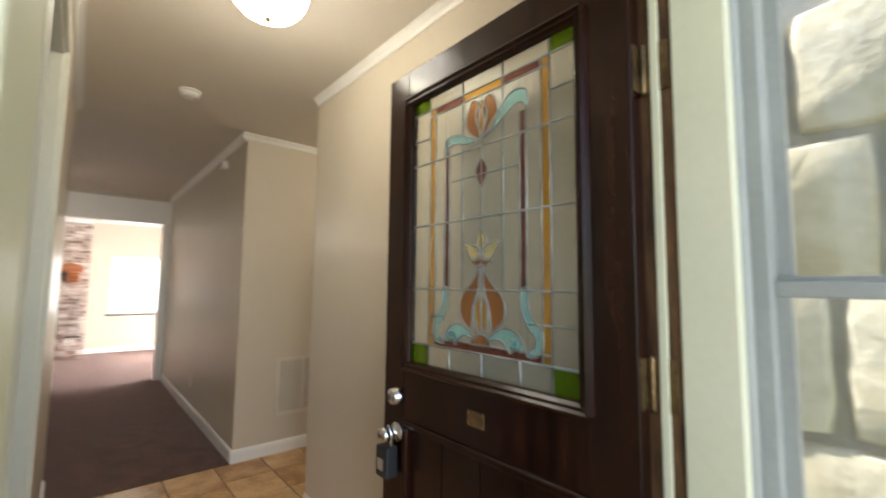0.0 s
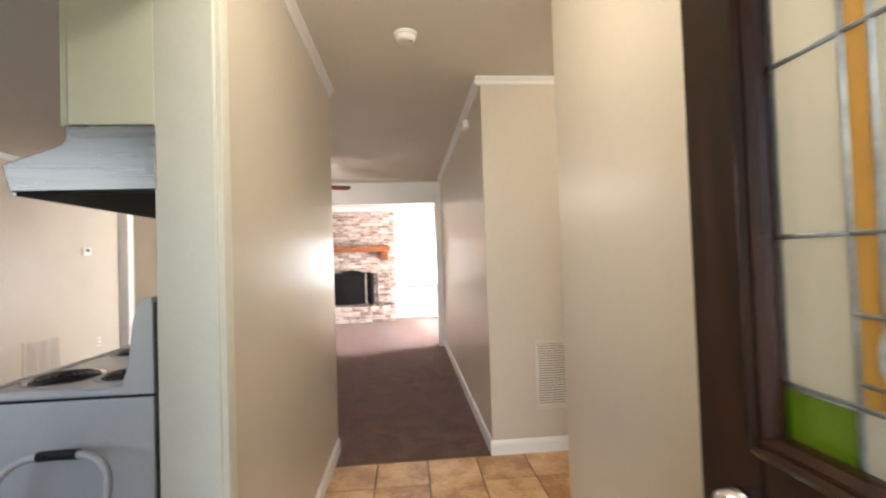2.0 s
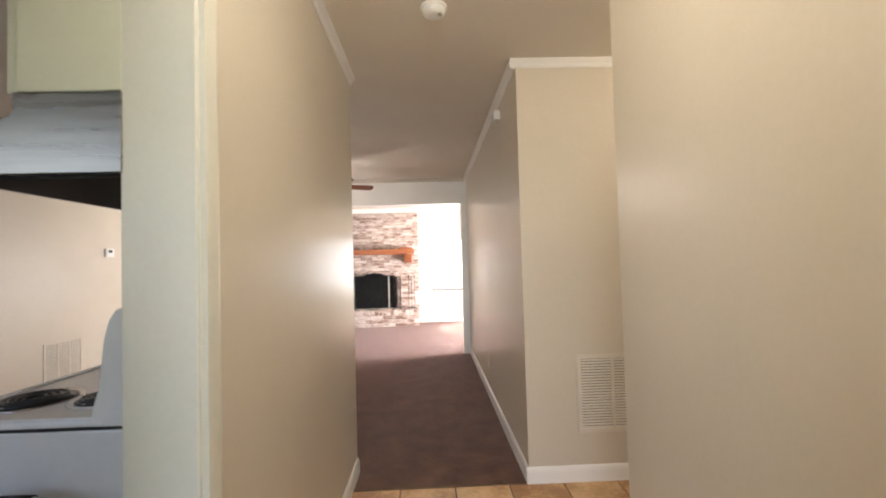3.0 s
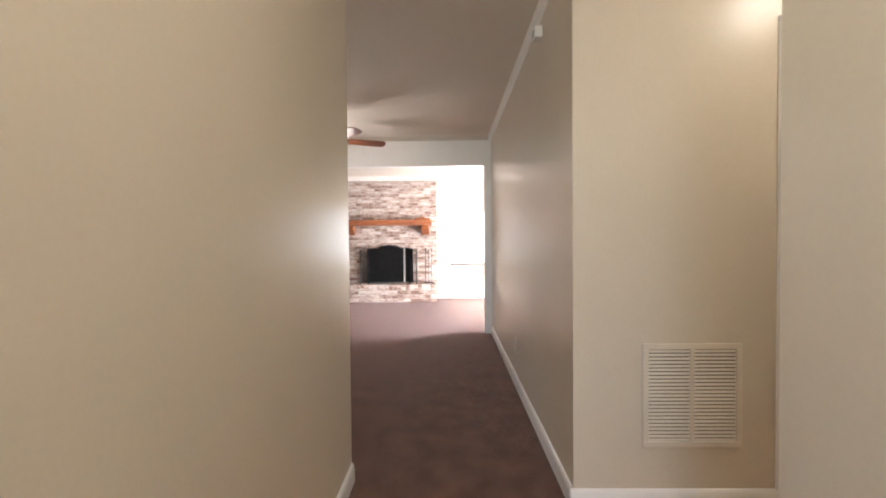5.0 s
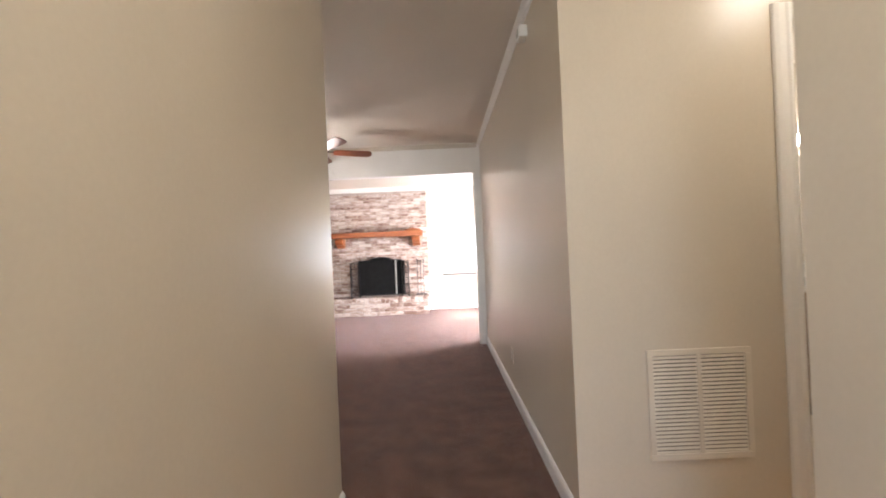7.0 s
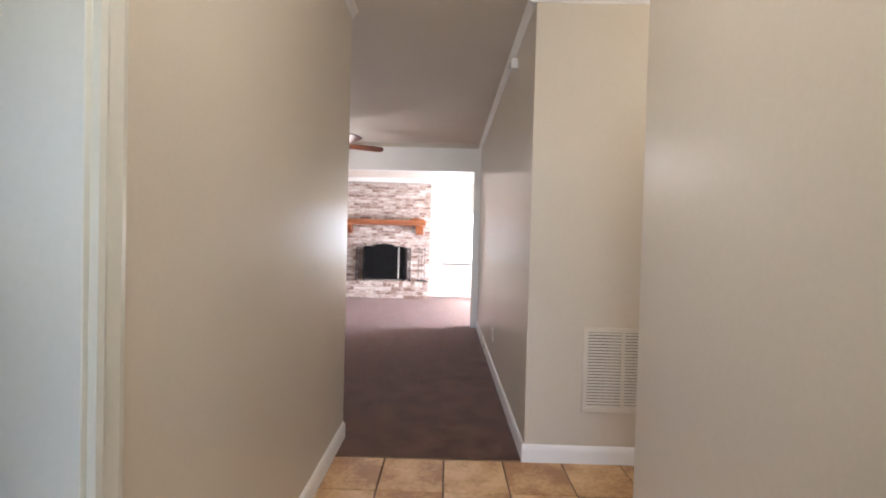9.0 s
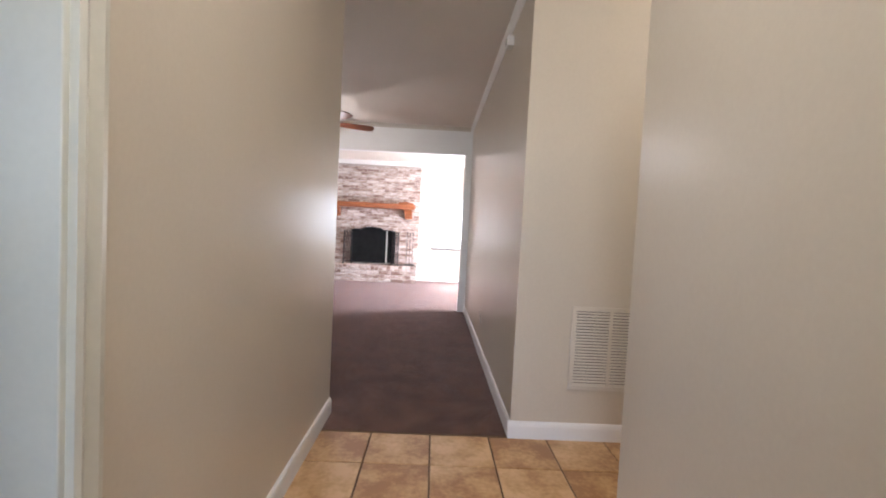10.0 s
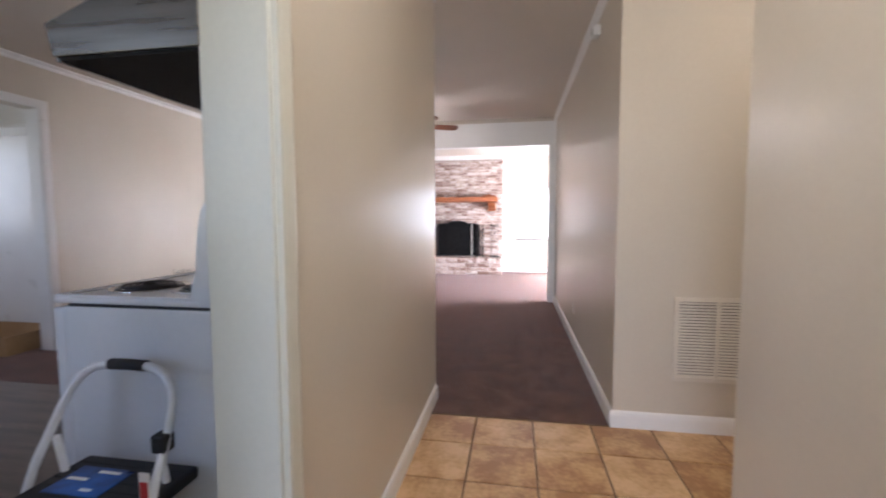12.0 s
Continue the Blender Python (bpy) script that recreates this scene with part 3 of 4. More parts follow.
for side in (1, -1):
    petal("leaf", G_TEAL, [(0.010, 1.690), (0.060, 1.712), (0.105, 1.730), (0.150, 1.718), (0.154, 1.672), (0.140, 1.690), (0.110, 1.702), (0.060, 1.690)] if side == 1 else [(0.010, 1.690), (0.055, 1.745), (0.110, 1.790), (0.155, 1.780), (0.156, 1.735), (0.138, 1.752), (0.105, 1.745), (0.050, 1.708)], side)
    petal("tulip_petal", G_ORANGE, [(0.004, 1.690), (0.045, 1.715), (0.060, 1.765), (0.035, 1.812), (0.006, 1.790), (0.010, 1.740)], side)
    petal("bulb_petal", G_ORANGE, [(0.004, 1.330), (0.030, 1.285), (0.078, 1.235), (0.080, 1.185), (0.040, 1.150), (0.030, 1.210), (0.010, 1.270)], side)
    petal("bulb_heart", G_AMBER, [(0.002, 1.250), (0.022, 1.215), (0.020, 1.165), (0.002, 1.140)], side)
    petal("scroll", G_TEAL, [(0.020, 1.122), (0.052, 1.146), (0.092, 1.160), (0.126, 1.146), (0.144, 1.122), (0.138, 1.104), (0.116, 1.112), (0.100, 1.098), (0.088, 1.114), (0.066, 1.128), (0.040, 1.124)], side)
    petal("curl", G_TEAL, [(0.108, 1.134), (0.124, 1.130), (0.126, 1.116), (0.112, 1.112), (0.102, 1.122)], side)
    petal("scroll", G_TEAL, [(0.138, 1.264), (0.158, 1.264), (0.157, 1.220), (0.172, 1.188), (0.196, 1.162), (0.200, 1.128), (0.182, 1.100), (0.154, 1.096), (0.156, 1.110), (0.176, 1.122), (0.178, 1.146), (0.158, 1.166), (0.141, 1.198), (0.134, 1.235)], side)
    petal("fleur_petal", G_OLIVE, [(0.004, 1.345), (0.030, 1.340), (0.052, 1.365), (0.066, 1.392), (0.036, 1.386), (0.006, 1.372)], side)
petal("bulb_base", G_ORANGE, [(-0.036, 1.107), (-0.026, 1.126), (0.0, 1.136), (0.026, 1.126), (0.036, 1.107)])
petal("tulip_heart", G_AMBER, [(0.0, 1.700), (0.022, 1.760), (0.0, 1.806), (-0.022, 1.760)])
petal("bud", G_RED, [(0.0, 1.640), (0.022, 1.596), (0.0, 1.550), (-0.022, 1.596)])
petal("fleur_petal", G_OLIVE, [(0.0, 1.434), (0.020, 1.398), (0.006, 1.350), (-0.006, 1.350), (-0.020, 1.398)])
petal("fleur_petal", G_ORANGE, [(0.0, 1.350), (0.040, 1.338), (0.0, 1.322), (-0.040, 1.338)])

# lock, knob, lock box, plate and hinges
bolt = part("deadbolt", lathe([(0.0, -0.030), (0.020, -0.030), (0.026, -0.024), (0.030, -0.006), (0.032, 0.0)], (XF, 1.972, 0.918), "x", 28), CHROME, door, "polished round deadbolt")
part("keyhole", block((XF - 0.0312, 1.970, 0.910), (XF - 0.0295, 1.974, 0.926)), RUBBER, bolt)
knob = part("door_knob", lathe([(0.0, -0.072), (0.018, -0.070), (0.026, -0.060), (0.026, -0.048), (0.014, -0.036), (0.011, -0.012), (0.030, -0.008), (0.033, 0.0)], (XF, 1.967, 0.803), "x", 28), CHROME, door, "polished door knob")
part("key_slot", block((XF - 0.0735, 1.965, 0.797), (XF - 0.0715, 1.969, 0.809)), RUBBER, knob)
lockbox = thing("lock_box", (XF - 0.035, 1.978, 0.72), "small dark metal lock box hung from the door knob", "lock box")
part("case", block((XF - 0.058, 1.945, 0.665), (XF - 0.012, 2.012, 0.765), 0.008), RUBBER, lockbox)
part("shackle", tube(spline([(XF - 0.035, 1.955, 0.763), (XF - 0.035, 1.952, 0.80), (XF - 0.037, 1.968, 0.829), (XF - 0.035, 1.985, 0.80), (XF - 0.035, 1.999, 0.763)], 6), 0.0045, 8), CHROME, lockbox)
part("dial_plate", block((XF - 0.0605, 1.962, 0.690), (XF - 0.0575, 1.995, 0.728), 0.001), CHROME, lockbox, "worn silver dial plate")
plaque = part("name_plate", block((XF - 0.004, 1.565, 0.908), (XF, 1.630, 0.950), 0.0015), BRONZE, door, "small dark aged brass plate")
for k in range(4):
    part("screw", lathe([(0.0, -0.0055), (0.003, -0.005), (0.0035, -0.004)], (XF, 1.571 + 0.053 * (k % 2), 0.914 + 0.030 * (k // 2)), "x", 8), BRASS, plaque)
for z in (0.25, 1.10, 1.75):
    hinge = part("hinge", merged(block((1.9955, 1.092, z - 0.052), (2.0025, 1.150, z + 0.052), 0.001), block((XF + 0.006, 1.147, z - 0.05), (XB - 0.004, 1.1502, z + 0.05))), BRONZE, door, "aged brass butt hinge")
    part("hinge_pin", lathe([(0.0, -0.056), (0.005, -0.054), (0.0062, -0.05), (0.0062, 0.05), (0.005, 0.054), (0.0, 0.056)], (1.991, 1.140, z), "z", 12), BRONZE, hinge)


# ---- porch side window and the stone wall outside it ----
wall_run("wall_porch_side", (2.08, -2.5, -0.14), (2.19, Y_FRONT, 2.54), [(-0.1, 0.985, 0.45, 2.2)], "y", "pale porch side wall with a sash window", CREAM)
window = thing("window_porch", (2.2, 0.41, 0.45), "grey double-hung sash window beside the front door", "window", kind="structure")
for lo, hi in (((2.062, 0.955, 0.40), (2.15, 0.985, 2.25)), ((2.062, -0.13, 0.40), (2.15, -0.075, 2.25)), ((2.062, -0.075, 2.18), (2.15, 0.955, 2.25))):
    part("window_frame", block(lo, hi, 0.004), GREY_ALU, window)
part("window_sill", block((2.045, -0.15, 0.40), (2.16, 0.985, 0.452), 0.005), GREY_ALU, window)
for z0, z1, x in ((0.452, 1.305, 2.085), (1.285, 2.18, 2.115)):
    sash = part("sash", merged(block((x, -0.075, z0), (x + 0.025, 0.955, z0 + 0.03), 0.003), block((x, -0.075, z1 - 0.03), (x + 0.025, 0.955, z1), 0.003), block((x, -0.075, z0 + 0.03), (x + 0.025, -0.045, z1 - 0.03)), block((x, 0.932, z0 + 0.03), (x + 0.025, 0.955, z1 - 0.03))), GREY_ALU, window)
    glazing = part("pane", block((x + 0.010, -0.045, z0 + 0.03), (x + 0.014, 0.932, z1 - 0.03)), PANE, sash)
    glazing.visible_shadow = False
stones = single("stone_wall", block((3.13, -1.3, -0.14), (3.35, 2.2, 2.5)), varied("grey_mortar", (0.46, 0.43, 0.36), (0.58, 0.55, 0.47), 0.95, scale=10, fine=80, bump=0.5), "rough cream limestone garden wall", "stone wall", kind="structure")
rs = random.Random(4)
for z, hgt, joint in ((-0.10, 0.44, 0.70), (0.34, 0.43, 1.18), (0.77, 0.54, 0.95), (1.31, 0.53, 0.885), (1.84, 0.50, 1.086)):
    y = joint - 3 * 0.66
    while y < 2.17:
        w = 0.66 if abs(y - joint + 0.66) < 0.7 else rs.uniform(0.5, 0.72)
        y0, y1 = max(y, -1.29), min(y + w - 0.025, 2.19)
        if y1 - y0 > 0.06:
            bm = bmesh.new()
            n = 20
            ring = []
            for k in range(n):
                a = 2 * math.pi * (k + 0.5) / n
                c, d = math.cos(a), math.sin(a)
                q = (abs(c) ** 22 + abs(d) ** 22) ** (1 / 22) * rs.uniform(0.985, 1.03)
                ring.append(((y0 + y1) / 2 + (y1 - y0) / 2 * c / q, z + hgt / 2 + (hgt - 0.028) / 2 * d / q))
            back = [bm.verts.new((3.14, *p)) for p in ring]
            cy, cz = (y0 + y1) / 2, z + hgt / 2
            rim = [bm.verts.new((3.095 + rs.uniform(-0.003, 0.003), cy + (p[0] - cy) * 0.985, cz + (p[1] - cz) * 0.985)) for p in ring]
            face = [bm.verts.new((3.086 + rs.uniform(-0.004, 0.004), cy + (p[0] - cy) * 0.92, cz + (p[1] - cz) * 0.92)) for p in ring]
            mid = bm.verts.new((3.083, cy, cz))
            for k in range(n):
                j = (k + 1) % n
                bm.faces.new((back[k], back[j], rim[j], rim[k]))
                bm.faces.new((rim[k], rim[j], face[j], face[k]))
                bm.faces.new((face[k], face[j], mid))
            bmesh.ops.recalc_face_normals(bm, faces=bm.faces[:])
            for f in bm.faces:
                f.smooth = True
            part("stone", bm, STONE, stones)
        y += w


# ---- hall fixtures ----
def grille(name, place, axis, x0, x1, z0, z1, columns, slats, label, slat_mat, frame_mat=None):
    """A louvred air grille; axis: the way out of the wall; x0..x1 run along the wall."""
    g = thing(name, place, label, "air grille")
    px, py, _ = place

    def at(a, b, za, zb, d0, d1, bevel=0.0):
        if axis == "-y":
            return block((a, py - d1, za), (b, py - d0, zb), bevel)
        return block((px + d0, a, za), (px + d1, b, zb), bevel)

    f = 0.024
    part("backing", at(x0 + f, x1 - f, z0 + f, z1 - f, 0.0005, 0.0015), DARKBACK, g)
    for a, b, za, zb in ((x0, x1, z1 - f, z1), (x0, x1, z0, z0 + f), (x0, x0 + f, z0 + f, z1 - f), (x1 - f, x1, z0 + f, z1 - f)):
        part("frame", at(a, b, za, zb, 0, 0.010, 0.002), frame_mat or WHITE_PLASTIC, g)
    w = (x1 - x0 - 2 * f) / columns
    for c in range(1, columns):
        part("divider", at(x0 + f + c * w - 0.009, x0 + f + c * w + 0.009, z0 + f, z1 - f, 0.001, 0.009, 0.001), frame_mat or WHITE_PLASTIC, g)
    step = (z1 - z0 - 2 * f) / slats
    for c in range(columns):
        a, b = x0 + f + c * w + (0.009 if c else 0), x0 + f + (c + 1) * w - (0.009 if c < columns - 1 else 0)
        for k in range(slats):
            zz = z0 + f + k * step
            q = [(0.0012, zz + 0.74 * step), (0.0022, zz + 0.80 * step), (0.0085, zz + 0.24 * step), (0.0073, zz + 0.10 * step)]
            if axis == "-y":
                part("slat", prism([(py - d, h) for d, h in q], "x", a, b), slat_mat, g)
            else:
                part("slat", prism([(px + d, h) for d, h in q], "y", a, b), slat_mat, g)
    return g


grille("return_air_grille", (2.532, Y_VENT, 0.272), "-y", 2.323, 2.741, 0.272, 0.716, 2, 25, "beige louvred return air grille low on the wall", VENT_PAINT, VENT_PAINT)
grille("wall_air_grille", (X_LIVING, 6.36, 0.11), "+x", 6.126, 6.60, 0.09, 0.55, 3, 18, "beige louvred air grille low on the living room wall", PAINT, PAINT)

smoke = thing("smoke_detector", (1.547, 3.62, H), "round white smoke detector on the ceiling", "smoke detector")
part("base_ring", lathe([(0.0, 0.0), (0.060, 0.0), (0.060, -0.010), (0.056, -0.012), (0.0, -0.012)], (1.547, 3.62, H)), WHITE_PLASTIC, smoke)
part("cover", lathe([(0.051, -0.011), (0.051, -0.028), (0.044, -0.038), (0.026, -0.044), (0.0, -0.044)], (1.547, 3.62, H)), WHITE_PLASTIC, smoke)
part("test_button", lathe([(0.010, -0.045), (0.010, -0.049), (0.0, -0.049)], (1.575, 3.60, H), segs=14), GREY_ALU, smoke)

lamp = thing("ceiling_lamp", (1.59, 2.35, H), "lit frosted glass dome lamp on the foyer ceiling", "ceiling lamp", "ceiling dome lamps")
part("canopy", lathe([(0.0, 0.0), (0.135, 0.0), (0.148, -0.014), (0.152, -0.030), (0.145, -0.034), (0.0, -0.032)], (1.59, 2.35, H), segs=40), WHITE_PLASTIC, lamp)
dome = part("shade", lathe([(0.145, -0.034), (0.142, -0.058), (0.128, -0.090), (0.102, -0.119), (0.065, -0.139), (0.026, -0.149), (0.0, -0.150)], (1.59, 2.35, H), segs=40), DOME, lamp, "glowing frosted glass dome")
dome.visible_shadow = False
part("finial", lathe([(0.0, -0.147), (0.012, -0.149), (0.013, -0.154), (0.008, -0.159), (0.005, -0.165), (0.0, -0.167)], (1.59, 2.35, H), segs=18), BRASS, lamp, "small dark metal finial")

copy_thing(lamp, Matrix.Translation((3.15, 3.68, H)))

chime = thing("door_chime", (HALL_R, 4.75, 2.34), "small white sensor box under the crown moulding", "sensor box")
part("case", block((HALL_R - 0.045, 4.71, 2.285), (HALL_R, 4.79, 2.350), 0.006), WHITE_PLASTIC, chime)
part("lens", block((HALL_R - 0.050, 4.73, 2.30), (HALL_R - 0.044, 4.77, 2.335), 0.003), GREY_ALU, chime)


def wall_plate(name, lo, hi, marks, label, category, group="", face=None):
    t = thing(name, lo, label, category, group)
    part("plate", block(lo, hi, 0.002), face or WHITE_PLASTIC, t)
    for m in marks:
        part("socket", block(*m, 0.001), WHITE_PLASTIC if face else GREY_ALU, t)
    return t


wall_plate("wall_outlet", (HALL_R - 0.006, 5.685, 0.265), (HALL_R, 5.755, 0.380), [((HALL_R - 0.008, 5.705, z), (HALL_R - 0.005, 5.735, z + 0.028)) for z in (0.285, 0.332)], "beige painted electrical outlet low on the hall wall", "outlet", "wall outlets", PAINT)
wall_plate("wall_outlet", (X_LIVING, 7.16, 0.30), (X_LIVING + 0.006, 7.23, 0.415), [((X_LIVING + 0.005, 7.18, z), (X_LIVING + 0.008, 7.21, z + 0.028)) for z in (0.32, 0.367)], "white electrical outlet on the living room wall", "outlet", "wall outlets")
wall_plate("light_switch", (HALL_L, 1.52, 1.13), (HALL_L + 0.006, 1.60, 1.245), [((HALL_L + 0.005, 1.552, 1.17), (HALL_L + 0.014, 1.568, 1.20))], "white light switch by the front door", "light switch")
thermostat = thing("thermostat", (X_LIVING, 6.995, 1.44), "small white thermostat on the living room wall", "thermostat")
part("case", block((X_LIVING, 6.93, 1.445), (X_LIVING + 0.030, 7.06, 1.545), 0.006), WHITE_PLASTIC, thermostat)
part("display", block((X_LIVING + 0.029, 6.965, 1.495), (X_LIVING + 0.032, 7.025, 1.53), 0.001), DARKBACK, thermostat)


# ---- kitchen ----
SX0, SX1, SY0, SY1 = 0.258, 0.757, 2.775, 3.535
stove = thing("electric_stove", ((SX0 + SX1) / 2, (SY0 + SY1) / 2, 0), "white enamel electric coil stove with its side to the foyer", "stove")
part("body", block((SX0 + 0.012, SY0 + 0.004, 0.03), (SX1 - 0.002, SY1 - 0.004, 0.884), 0.004), ENAMEL, stove)
part("gap_strip", block((SX0 + 0.02, SY0 + 0.010, 0.884), (SX1 - 0.002, SY1 - 0.010, 0.893)), BLACK, stove)
top = part("cooktop", merged(block((SX0 - 0.022, SY0, 0.893), (SX1 - 0.06, SY1, 0.912), 0.007), block((SX0 - 0.018, SY0 + 0.004, 0.910), (SX0 + 0.004, SY1 - 0.004, 0.918), 0.003), block((SX0, SY0 + 0.003, 0.910), (SX1 - 0.07, SY0 + 0.020, 0.918), 0.003), block((SX0, SY1 - 0.020, 0.910), (SX1 - 0.07, SY1 - 0.003, 0.918), 0.003)), ENAMEL, stove)
for bx, by, r in ((0.380, 2.955, 0.092), (0.580, 2.95, 0.074), (0.375, 3.34, 0.074), (0.580, 3.34, 0.090)):
    burner = part("burner", lathe([(0.0, 0.9125), (r + 0.004, 0.9125), (r + 0.014, 0.9165), (r + 0.018, 0.9150), (r + 0.018, 0.9120), (0.0, 0.9118)], (bx, by, 0), segs=36), CHROME if r > 0.09 else ENAMEL, top, "burner bowl with chrome rim")
    part("drip_bowl", lathe([(0.0, 0.9132), (r * 0.5, 0.9136), (r, 0.9150), (r, 0.9138), (0.0, 0.9128)], (bx, by, 0), segs=32), BLACK, burner)
    coil = [(bx + (0.018 + (r - 0.026) * t / 60) * math.cos(t * 0.42), by + (0.018 + (r - 0.026) * t / 60) * math.sin(t * 0.42), 0.9205) for t in range(61)]
    part("coil", tube(coil, 0.0042, 6), BLACK, burner)
    for a in (0.3, 2.4, 4.5):
        part("coil_support", tube([(bx, by, 0.9165), (bx + (r - 0.004) * math.cos(a), by + (r - 0.004) * math.sin(a), 0.9165)], 0.002, 5), CHROME, burner)
part("backguard", prism([(SX1 - 0.092, 0.893), (SX1 - 0.088, 0.935), (SX1 - 0.072, 0.985), (SX1 - 0.060, 1.10), (SX1 - 0.048, 1.150), (SX1 - 0.030, 1.176), (SX1 - 0.004, 1.182), (SX1, 1.172), (SX1, 0.893)], "y", SY0 + 0.002, SY1 - 0.002, 0.004), ENAMEL, stove, "white control panel at the back")
for k in range(5):
    part("control_knob", lathe([(0.0, -0.034), (0.017, -0.032), (0.019, -0.006), (0.022, 0.0)], (SX1 - 0.064, SY0 + 0.10 + 0.14 * k, 1.06), "x", 20), BLACK, stove)
part("back_panel", block((SX1, SY0 + 0.006, 0.02), (SX1 + 0.040, SY1 - 0.006, 1.165), 0.003), DARKBACK, stove, "dark sheet metal back")
oven = part("oven_door", block((SX0 - 0.028, SY0 + 0.006, 0.235), (SX0 + 0.010, SY1 - 0.006, 0.880), 0.006), ENAMEL, stove)
part("oven_handle", tube(spline([(SX0 - 0.028, SY0 + 0.09, 0.82), (SX0 - 0.062, SY0 + 0.11, 0.82), (SX0 - 0.066, (SY0 + SY1) / 2, 0.82), (SX0 - 0.062, SY1 - 0.11, 0.82), (SX0 - 0.028, SY1 - 0.09, 0.82)], 6), 0.011, 10), STEEL, oven)
part("oven_window", block((SX0 - 0.030, SY0 + 0.16, 0.42), (SX0 - 0.027, SY1 - 0.16, 0.68), 0.001), BLACK, oven)
part("drawer", block((SX0 - 0.020, SY0 + 0.006, 0.05), (SX0 + 0.010, SY1 - 0.006, 0.225), 0.006), ENAMEL, stove)
for fx in (SX0 + 0.05, SX1 - 0.05):
    for fy in (SY0 + 0.05, SY1 - 0.05):
        part("foot", lathe([(0.0, 0.0), (0.016, 0.0), (0.014, 0.032), (0.0, 0.032)], (fx, fy, 0), segs=14), RUBBER, stove)

hood = thing("range_hood", (0.65, 3.0, 1.467), "brushed steel range hood with a black underside", "range hood")
HY0, HY1 = 2.585, 3.345
part("shell", prism([(0.880, 1.470), (0.530, 1.470), (0.512, 1.540), (0.648, 1.588), (0.662, 1.600), (0.662, 1.638), (0.880, 1.638)], "y", HY0, HY1, 0.003), STEEL, hood)
part("filter", block((0.542, HY0 + 0.006, 1.462), (0.875, HY1 - 0.006, 1.4695)), MATTE_BLACK, hood, "matte black filter panel")
part("lower_lip", merged(block((0.530, HY1 - 0.008, 1.458), (0.877, HY1, 1.4702)), block((0.530, HY0 + 0.008, 1.462), (0.540, HY1 - 0.008, 1.4702))), STEEL, hood)
part("switch", block((0.517, 3.12, 1.494), (0.522, 3.18, 1.514), 0.001), BLACK, hood)

cab = thing("wall_cabinet", (0.75, 3.0, 1.652), "cream painted wall cabinet over the range hood", "cabinet")
part("body", block((0.668, 2.587, 1.640), (0.879, 3.345, 2.40), 0.002), CABINET, cab)
for y0, y1 in ((2.590, 2.963), (2.968, 3.342)):
    d = part("cabinet_door", merged(block((0.648, y0, 1.638), (0.667, y1, 2.398), 0.002), block((0.642, y0 + 0.05, 1.69), (0.649, y1 - 0.05, 2.35), 0.003)), CABINET, cab)
    part("handle", tube(spline([(0.642, (y0 + y1) / 2, 1.72), (0.62, (y0 + y1) / 2, 1.73), (0.62, (y0 + y1) / 2, 1.80), (0.642, (y0 + y1) / 2, 1.81)], 5), 0.004, 8), BRASS, d)

stool = thing("step_stool", (0.58, 2.42, 0), "folding step stool with a white tube frame beside the stove", "step stool")
frame_pts = [(0.325, 2.50, 0.012), (0.350, 2.595, 0.45), (0.368, 2.650, 0.60), (0.395, 2.688, 0.70), (0.440, 2.703, 0.745), (0.510, 2.710, 0.757), (0.585, 2.710, 0.757), (0.640, 2.704, 0.745), (0.682, 2.690, 0.70), (0.692, 2.655, 0.60), (0.692, 2.600, 0.45), (0.715, 2.50, 0.012)]
part("handle_frame", tube(spline(frame_pts, 8), 0.0108, 12), WHITE_TUBE, stool, "bent white steel tube frame")
part("grip", tube([(0.490, 2.709, 0.757), (0.54, 2.7105, 0.758), (0.592, 2.710, 0.757)], 0.0140, 14), RUBBER, stool, "black foam grip")
for x in (0.378, 0.672):
    leg = part("rear_leg", tube([(x, 2.655, 0.585), (x, 2.70, 0.30), (x, 2.745, 0.012)], 0.009, 10), WHITE_TUBE, stool)
    part("rubber_foot", lathe([(0.0, 0.0), (0.014, 0.0), (0.014, 0.03), (0.0, 0.03)], (x, 2.745, 0), segs=14), RUBBER, leg)
    if x > 0.5:
        part("clip", block((x - 0.006, 2.635, 0.575), (x + 0.030, 2.672, 0.620), 0.006), RUBBER, stool)
for x in (0.325, 0.715):
    part("rubber_foot", lathe([(0.0, 0.0), (0.018, 0.0), (0.017, 0.035), (0.0, 0.035)], (x, 2.50, 0), segs=14), RUBBER, stool)
for z, y0, y1 in ((0.455, 2.50, 2.745), (0.235, 2.36, 2.60)):
    tread = part("tread", block((0.366, y0, z), (0.700, y1, z + 0.032), 0.008), RUBBER, stool, "black ribbed plastic tread")
    for k in range(7):
        part("rib", block((0.38, y0 + 0.016 + k * 0.032, z + 0.032), (0.688, y0 + 0.024 + k * 0.032, z + 0.0345)), RUBBER, tread)
part("step_label", block((0.415, 2.585, 0.4895), (0.565, 2.69, 0.4915), 0.0005), BLUE, stool, "glossy blue printed label")
for x0, x1, y0 in ((0.48, 0.54, 2.668), (0.425, 0.48, 2.635), (0.50, 0.53, 2.60)):
    part("label_print", block((x0, y0, 0.4915), (x1, y0 + 0.010, 0.4922)), WHITE_PLASTIC, stool, "line of white print")
part("warning_label", block((0.680, 2.588, 0.47), (0.706, 2.592, 0.56)), WHITE_PLASTIC, stool, "white and red warning sticker")
part("warning_print", block((0.683, 2.5865, 0.49), (0.703, 2.5885, 0.54)), material("red_print", (0.45, 0.03, 0.03), 0.5), stool)


